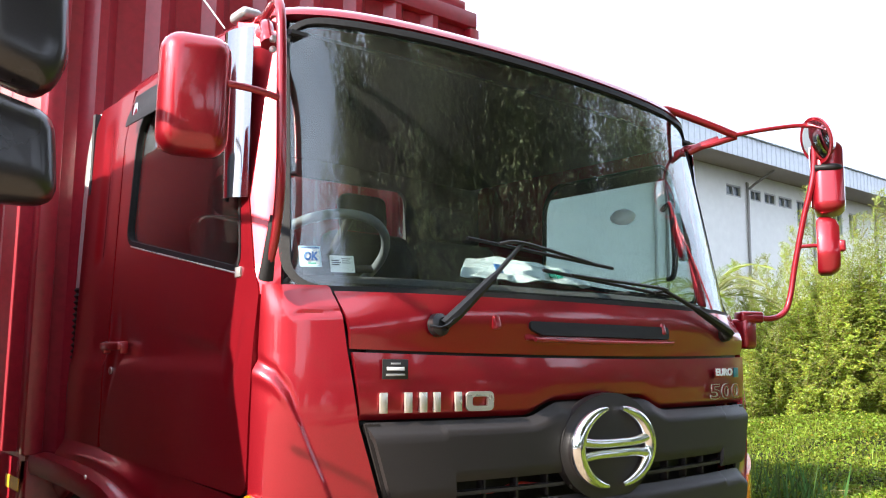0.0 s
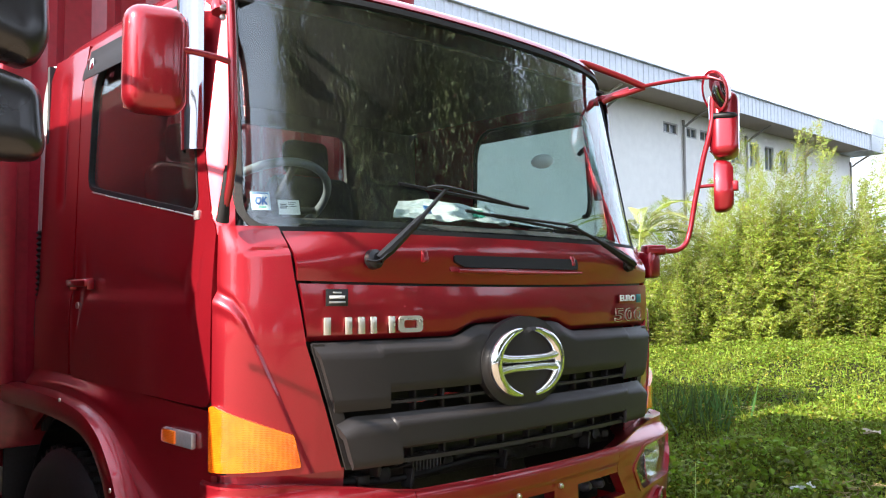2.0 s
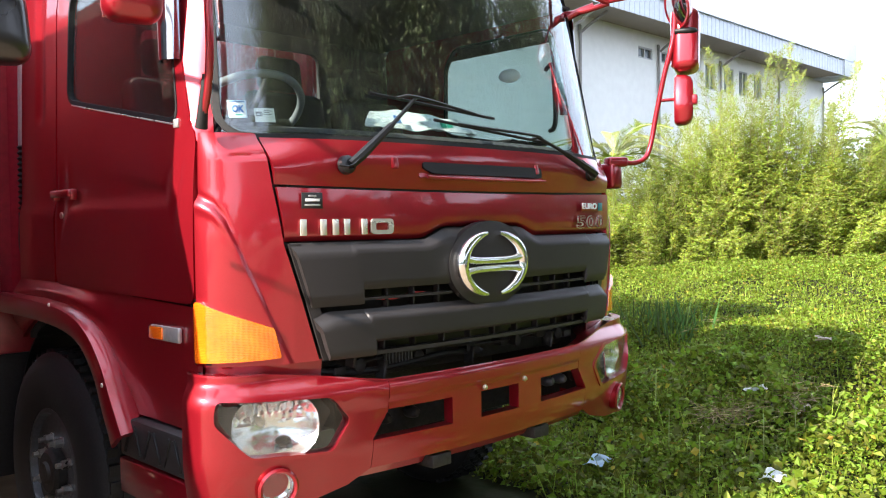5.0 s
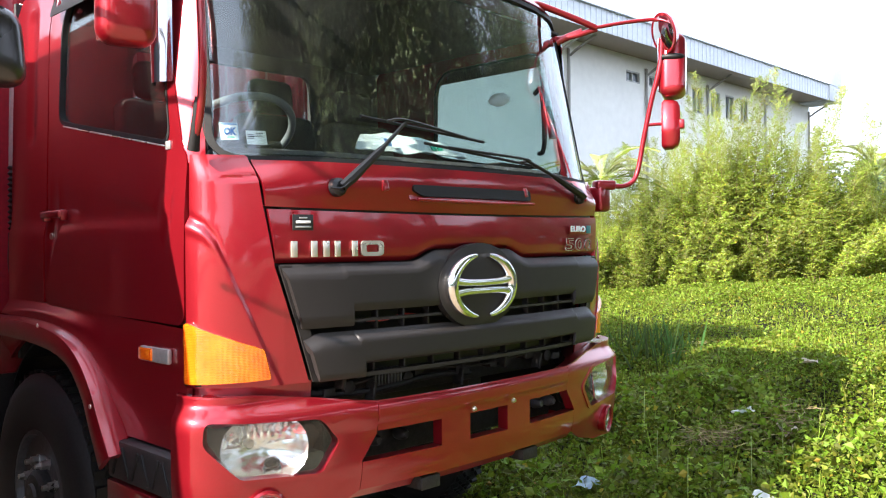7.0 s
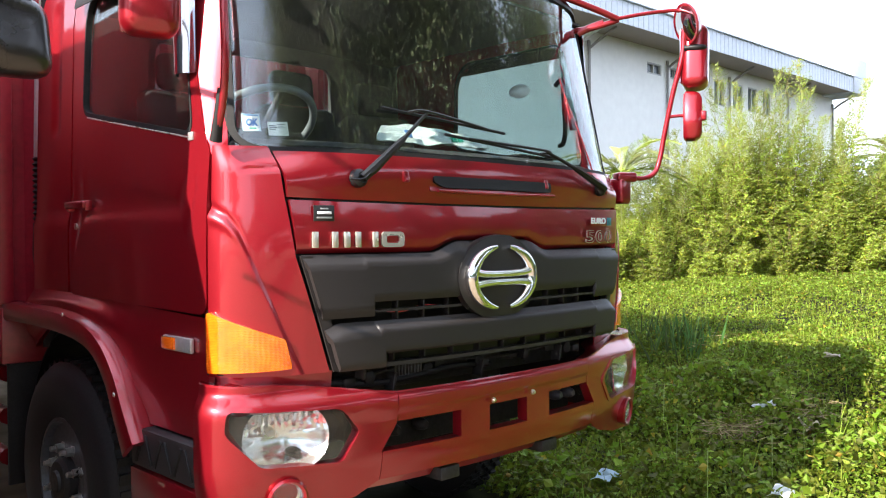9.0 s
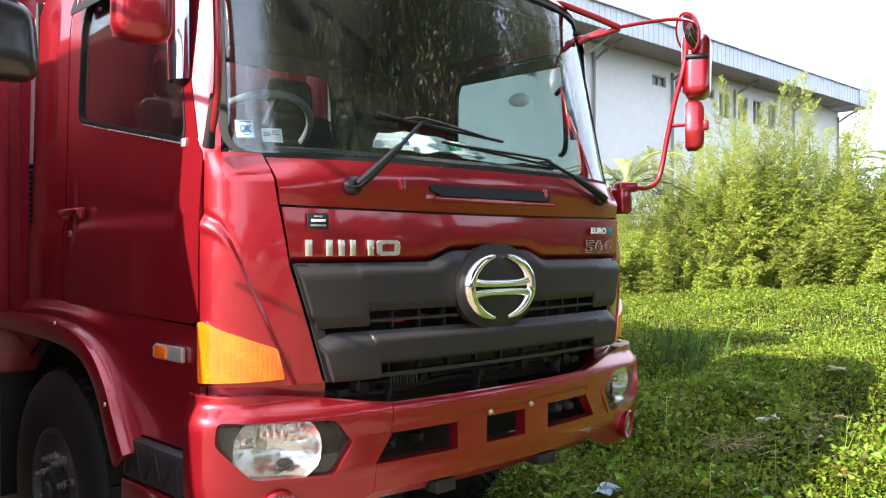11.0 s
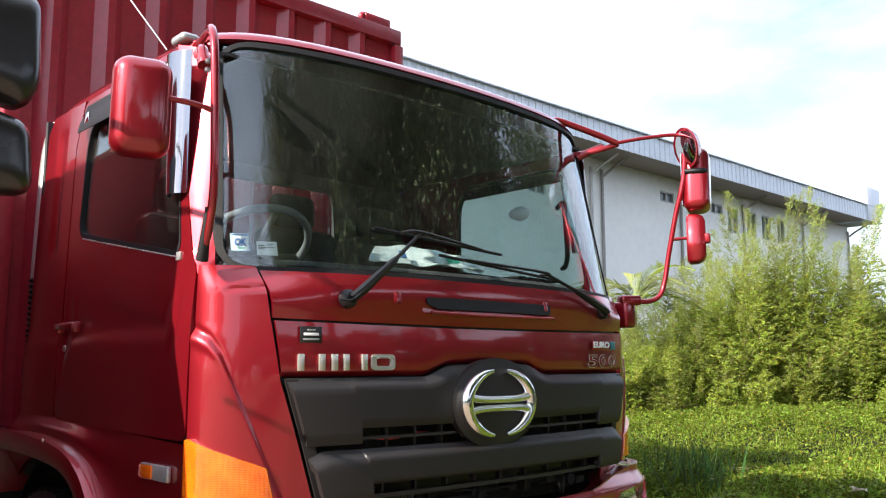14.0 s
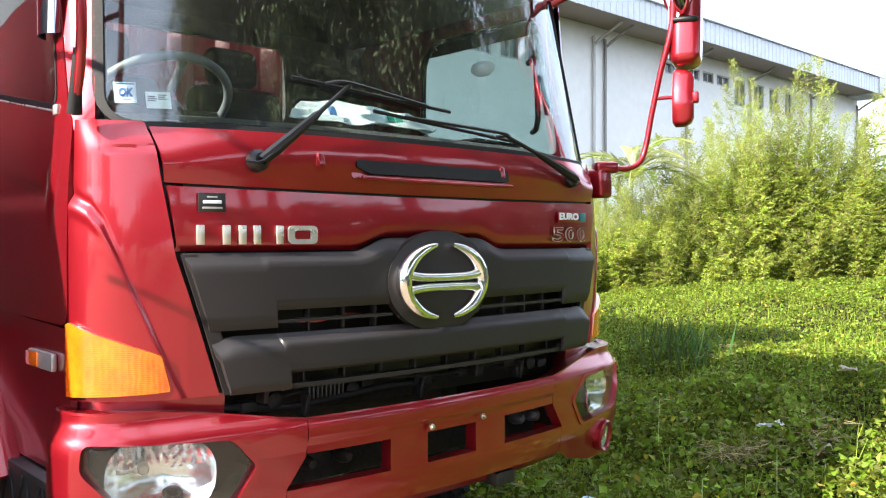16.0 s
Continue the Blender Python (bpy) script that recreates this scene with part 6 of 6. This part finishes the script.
for i, p in enumerate(line):
    t = (line[min(i + 1, len(line) - 1)] - line[max(i - 1, 0)]).normalized()
    nrm = Vector((-t.y, t.x, 0)) * -1
    if nrm.x + nrm.y < 0:
        nrm = -nrm
    for row in range(3):
        k = srng.choice([[4, 2, 4, 1, 0], [1, 0, 2, 0, 3], [2, 3, 1, 0]][row])
        q = p + nrm * (row * 0.85 - 0.5 + srng.uniform(-0.35, 0.35)) + t * srng.uniform(-0.35, 0.35)
        s = srng.uniform(0.76, 1.03) * float(np.interp(i, [0, 24, 27, 30, 36, 44, 50, 72], [0.7, 0.62, 0.68, 0.88, 0.94, 0.90, 0.82, 0.78]))
        if (row == 2 and i % 3 == 1) or (row == 0 and i % 5 == 0):
            continue
        m = pose(q.x, q.y, land(q.x, q.y) - 0.03, 0, 0, srng.uniform(0, 360)) @ Matrix.Diagonal((s, s, s, 1))
        if not placed[k]:
            placed[k] = True
            models[k].matrix_basis = m
        else:
            c = copy_thing(models[k], pose(q.x, q.y, land(q.x, q.y) - 0.03, 0, 0, srng.uniform(0, 360)))
            c.scale = (s, s, s)


for i in range(0, len(line) - 1):
    t = (line[i + 1] - line[i]).normalized()
    q = line[i] + Vector((t.y, -t.x, 0)) * (-1 if t.y - t.x > 0 else 1) * srng.uniform(0.9, 1.5)
    c = copy_thing(models[4 if i % 3 else 2], pose(q.x, q.y, land(q.x, q.y) - 0.03, 0, 0, srng.uniform(0, 360)))
    c.scale = (srng.uniform(0.45, 0.8),) * 3


# the tallest spires that stand out over the thicket
for x, y, h in ((12.2, 5.3, 3.6), (12.4, 5.1, 3.9), (12.55, 4.95, 4.3), (12.75, 4.75, 3.9), (13.0, 4.55, 3.4), (13.45, 4.15, 4.2), (11.85, 5.5, 3.3), (11.4, 5.9, 3.1), (13.25, 4.35, 3.3)):
    c = copy_thing(models[3], pose(x, y, land(x, y) - 0.03, 0, 0, 70 * x))
    c.scale = (h / 4.35,) * 3


def frond_plant(seed, label, at, fronds, length):
    """A feathery plant: arching midribs with two combs of narrow leaflets."""
    g = np.random.default_rng(seed)
    p = thing("palm", label, "palm", (at[0], at[1], land(at[0], at[1])), "feathery palms")
    for k in range(fronds):
        a = 2 * math.pi * k / fronds + g.uniform(-0.3, 0.3)
        L = length * g.uniform(0.75, 1.1)
        out = Vector((math.cos(a), math.sin(a), 0))
        up = g.uniform(0.55, 1.15)
        pts = [Vector((0, 0, 0))] + [Vector((0, 0, at[2])) + out * L * f * (0.35 + 0.5 * f) + Vector((0, 0, L * (up * f - 0.75 * f * f))) for f in lin(0, 1, 9)]
        tube("midrib", pts, 0.008, LEAF_PALE, p, "", 1, 5)
        P = np.array(pts[1:])
        n = 170
        f = np.repeat(np.linspace(0.18, 0.99, n // 2), 2)
        idx = np.minimum((f * 8).astype(int), 7)
        c = P[idx] + (P[idx + 1] - P[idx]) * (f * 8 - idx)[:, None]
        t = P[idx + 1] - P[idx]
        t /= np.linalg.norm(t, axis=1, keepdims=True)
        side = np.cross(t, np.array([0, 0, 1.0])) * np.tile([1, -1], n // 2)[:, None]
        ob = new("foliage", leaf_mesh("foliage", c, side + t * 0.75 + np.array([0, 0, 0.1]), 0.17 * L * np.sin(np.pi * (0.12 + 0.86 * f)) * g.uniform(0.8, 1.1, n), np.full(n, 0.010), [LEAF_PALE if k % 2 else LEAF_MID]))
        ob.parent = p
        tagged(ob, kind="stuff")


frond_plant(41, "feathery palm with arching pale fronds in the thicket", (10.35, 6.35, 2.0), 14, 1.7)
frond_plant(42, "feathery palm with arching fronds among the shrubs", (14.4, 3.0, 2.0), 12, 1.5)


def tree(seed, name, label, at, height, spread, leaves, mat, size, group):
    """Tapered trunk, limbs and a ragged crown of leaf sprays."""
    g = np.random.default_rng(seed)
    t = thing(name, label, "tree", at, group)
    bm = bmesh.new()
    tube_bm(bm, curve_pts([(0, 0, -0.2), (0.1, 0.05, height * 0.25), (-0.1, 0.1, height * 0.5), (0.1, 0, height * 0.82)], 4), [0.30 - 0.022 * k for k in range(13)], 8)
    tips = []
    for k in range(16):
        z0 = height * g.uniform(0.22, 0.75)
        a, r = g.uniform(0, 2 * math.pi), spread * g.uniform(0.55, 1.0)
        e = Vector((math.cos(a) * r, math.sin(a) * r, z0 + height * g.uniform(0.05, 0.28)))
        mid = Vector((math.cos(a) * r * 0.45, math.sin(a) * r * 0.45, z0 + (e.z - z0) * 0.65))
        pts = curve_pts([Vector((0, 0, z0)), mid, e], 4)
        tube_bm(bm, pts, [0.10 - 0.009 * j for j in range(len(pts))], 5)
        for f in (0.45, 0.65, 0.85, 1.0):
            q = pts[int(f * (len(pts) - 1))]
            for _ in range(4):
                tips.append(np.array(q) + g.normal(size=3) * np.array([spread, spread, height * 0.35]) * 0.15)
    finish("trunk", bm, BARK, t, "", 60)
    tips = np.array(tips)
    pick = g.integers(0, len(tips), leaves)
    c = tips[pick] + g.normal(size=(leaves, 3)) * np.array([spread * 0.085, spread * 0.085, height * 0.032])
    d = g.normal(size=(leaves, 3)) * np.array([1, 1, 0.35])
    me = slip_mesh("crown", c, d, g.uniform(0.6, 1.3, leaves) * size, g.uniform(0.45, 0.80, leaves) * size, [mat])
    cr = new("crown", me)
    cr.parent = t
    return t


first = tree(21, "tree", "large dark leafy tree behind the lot", (7.0, -9.0, 0.2), 14.8, 5.6, 42000, LEAF_DARK, 0.18, "trees round the lot")
for x, y, r, s in ((1.6, -11.0, 70, 1.0), (12.5, -7.5, 150, 0.9), (17.5, -6.6, 230, 0.9), (11.0, -14.5, 300, 1.2), (-1.4, -13.5, 20, 0.92), (4.2, -15.5, 200, 1.2)):
    c = copy_thing(first, pose(x, y, land(x, y), 0, 0, r))
    c.scale = (s, s, s)
far = tree(31, "tree", "pale green tree, beyond the warehouse and unseen round the lot", (62.0, 13.0, 0), 8.5, 4.2, 5000, LEAF_FAR, 0.42, "trees beyond the warehouse")
# after the first seven, unseen trees added to darken the paint's reflections
for x, y, r, s in ((58, 7, 40, 0.75), (66, 4, 140, 0.85), (70, 16, 250, 1.0), (50, 2, 300, 0.6), (60, -3, 80, 0.7), (72, -8, 10, 0.9), (80, 24, 0, 1.1)) + tuple((-6 + 34 * math.cos(radians(a)), -4 + 30 * math.sin(radians(a)), a * 7, 0.9 + 0.35 * math.sin(a * 1.7)) for a in range(168, 290, 8)) + tuple((-16 + 2.6 * k, -16.5 - 1.5 * math.sin(k * 2.3), 50 * k, 0.42 + 0.12 * math.sin(k * 1.3)) for k in range(15)) + tuple((21 + 3.0 * k, -15.5 + 1.7 * k, 70 * k, 0.75 + 0.2 * math.sin(k * 1.9)) for k in range(9)) + tuple((2.5 + 2.3 * k, -10.5 + 0.75 * k, 33 * k, 0.40 + 0.06 * math.sin(k * 2.1)) for k in range(8)):
    c = copy_thing(far, pose(x, y, 0.3, 0, 0, r))
    c.scale = (s, s, s)


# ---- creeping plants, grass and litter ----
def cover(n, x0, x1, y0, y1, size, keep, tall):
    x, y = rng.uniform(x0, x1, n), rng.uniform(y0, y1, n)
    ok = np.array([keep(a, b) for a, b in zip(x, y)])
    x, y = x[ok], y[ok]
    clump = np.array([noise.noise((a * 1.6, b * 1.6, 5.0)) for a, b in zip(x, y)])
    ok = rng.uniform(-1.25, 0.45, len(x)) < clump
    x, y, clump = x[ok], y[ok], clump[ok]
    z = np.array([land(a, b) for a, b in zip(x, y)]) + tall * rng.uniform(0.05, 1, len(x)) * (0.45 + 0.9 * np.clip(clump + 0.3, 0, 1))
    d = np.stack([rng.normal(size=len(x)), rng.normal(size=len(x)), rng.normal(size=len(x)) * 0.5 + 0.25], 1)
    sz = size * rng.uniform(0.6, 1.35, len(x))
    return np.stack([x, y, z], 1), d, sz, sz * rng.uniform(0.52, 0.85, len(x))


def free_ground(x, y):
    return not (abs(x) < 1.22 and y > 0.02)


def ragged(x, y):
    return x > 0.85 + 0.5 * noise.noise((x * 0.9, y * 0.9, 2.0)) + 0.35 * noise.noise((x * 4, y * 4, 8.0)) + 0.10 * max(0.0, -y - 3)


# patches cut to the camera's view, densest and finest-leaved near it
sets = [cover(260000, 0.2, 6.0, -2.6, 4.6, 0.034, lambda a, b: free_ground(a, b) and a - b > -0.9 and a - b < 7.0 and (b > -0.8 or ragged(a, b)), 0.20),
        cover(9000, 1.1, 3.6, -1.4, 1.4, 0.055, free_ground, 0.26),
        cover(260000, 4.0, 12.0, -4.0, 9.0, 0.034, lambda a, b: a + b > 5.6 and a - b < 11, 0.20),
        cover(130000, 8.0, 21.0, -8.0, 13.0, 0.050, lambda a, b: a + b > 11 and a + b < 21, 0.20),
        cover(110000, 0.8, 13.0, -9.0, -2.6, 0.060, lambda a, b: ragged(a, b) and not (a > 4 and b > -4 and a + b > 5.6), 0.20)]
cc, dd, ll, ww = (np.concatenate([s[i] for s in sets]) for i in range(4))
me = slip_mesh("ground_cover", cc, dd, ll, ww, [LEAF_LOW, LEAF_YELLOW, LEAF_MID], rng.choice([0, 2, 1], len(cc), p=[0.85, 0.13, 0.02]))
tagged(new("ground_cover", me), "dense low creeping green weeds, laid out to fit the camera's view", "weeds", kind="stuff")


def blades(name, spots, height, label, mat, per=1, spread=0.05, width=0.007):
    C, D, L, W = [], [], [], []
    for x, y in spots:
        for _ in range(per):
            a, b = x + rng.normal() * spread, y + rng.normal() * spread
            C.append((a, b, land(a, b)))
            D.append((rng.normal() * 0.28, rng.normal() * 0.28, 1))
            L.append(height * rng.uniform(0.5, 1.1))
            W.append(width * rng.uniform(0.7, 1.4))
    return tagged(new(name, leaf_mesh(name, np.array(C), np.array(D), np.array(L), np.array(W), [mat], fold=0.4)), label, name.replace("_", " "), kind="stuff")


spots = [(a, b) for a, b in zip(rng.uniform(0.6, 9, 1500), rng.uniform(-3, 6, 1500)) if free_ground(a, b)]
blades("grass", spots, 0.26, "scattered green grass blades among the weeds", LEAF_MID, 3, 0.06)
blades("grass_tuft", [(4.55, 1.80), (4.75, 2.0), (4.95, 1.95), (4.7, 2.15), (4.45, 2.0)], 0.52, "tuft of tall bluish-green grass blades", GRASS, 26, 0.13, 0.020)
dry = [(2.66 + rng.normal() * 0.16, 0.28 + rng.normal() * 0.10) for _ in range(60)] + [(2.95 + rng.normal() * 0.12, -0.04 + rng.normal() * 0.10) for _ in range(36)] + [(5.0 + rng.normal() * 0.25, 1.55 + rng.normal() * 0.12) for _ in range(9)]
C = np.array([(a, b, land(a, b) + 0.15 + 0.07 * rng.uniform()) for a, b in dry for _ in range(3)])
tagged(new("dry_grass", leaf_mesh("dry_grass", C, rng.normal(size=(len(C), 3)) * np.array([1, 1, 0.15]), rng.uniform(0.08, 0.20, len(C)), rng.uniform(0.003, 0.008, len(C)), [STRAW])), "patch of dry straw-coloured grass", "dry grass", kind="stuff")
# single tall stalks
for x, y, h in ((1.9, 0.30, 0.42), (1.75, 0.02, 0.36), (2.25, -0.12, 0.34), (2.6, -0.16, 0.36), (2.5, 0.75, 0.42)):
    w = thing("weed_stalk", "single pale weed stalk with small leaves", "weed", (x, y, land(x, y)), "weed stalks")
    tube("stem", [(0, 0, -0.02), (0.02, 0.01, h * 0.5), (0.06, 0.03, h)], 0.0025, LEAF_PALE, w, "", 4, 5)
    k = 9
    c = new("foliage", leaf_mesh("foliage", np.stack([np.linspace(0, 0.06, k), np.linspace(0, 0.03, k), np.linspace(h * 0.3, h, k)], 1), rng.normal(size=(k, 3)) + np.array([0, 0, 0.3]), np.full(k, 0.035), np.full(k, 0.012), [LEAF_MID]))
    c.parent = w


def litter(name, label, x, y, sx, sy, lift, mat, rz, bend=0.03):
    bm = bmesh.new()
    base = land(x, y) + lift
    vs = [[bm.verts.new((x + (u - 0.5) * sx * math.cos(rz) - (v - 0.5) * sy * math.sin(rz), y + (u - 0.5) * sx * math.sin(rz) + (v - 0.5) * sy * math.cos(rz),
                         base + bend * math.sin(5 * u + 3 * v) + bend * noise.noise((u * 3, v * 3, x)))) for v in lin(0, 1, 6)] for u in lin(0, 1, 8)]
    for i in range(7):
        for j in range(5):
            bm.faces.new((vs[i][j], vs[i + 1][j], vs[i + 1][j + 1], vs[i][j + 1]))
    bmesh.ops.solidify(bm, geom=bm.faces[:], thickness=0.004)
    tagged(finish(name, bm, mat), label, "litter", "litter in the weeds")


litter("paper_scrap", "crumpled pale cardboard lying on weeds", 3.95, 0.20, 0.16, 0.11, 0.20, CARD, 0.4, 0.014)
litter("paper_scrap", "thin white paper strip on dry grass", 2.98, 0.27, 0.22, 0.045, 0.18, WHITE, -0.2, 0.015)
litter("paper_scrap", "flattened pale blue-grey sheet at the truck's shade edge", 1.54, 0.55, 0.22, 0.12, 0.18, PALE_BLUE, 0.3, 0.015)
litter("cardboard_scrap", "torn pale cardboard scrap in the weeds", 1.86, -0.35, 0.20, 0.11, 0.19, WHITE, 0.2, 0.015)
litter("cardboard_scrap", "torn pale cardboard scrap near dry grass", 2.88, -0.07, 0.16, 0.07, 0.18, CARD, 0.9)
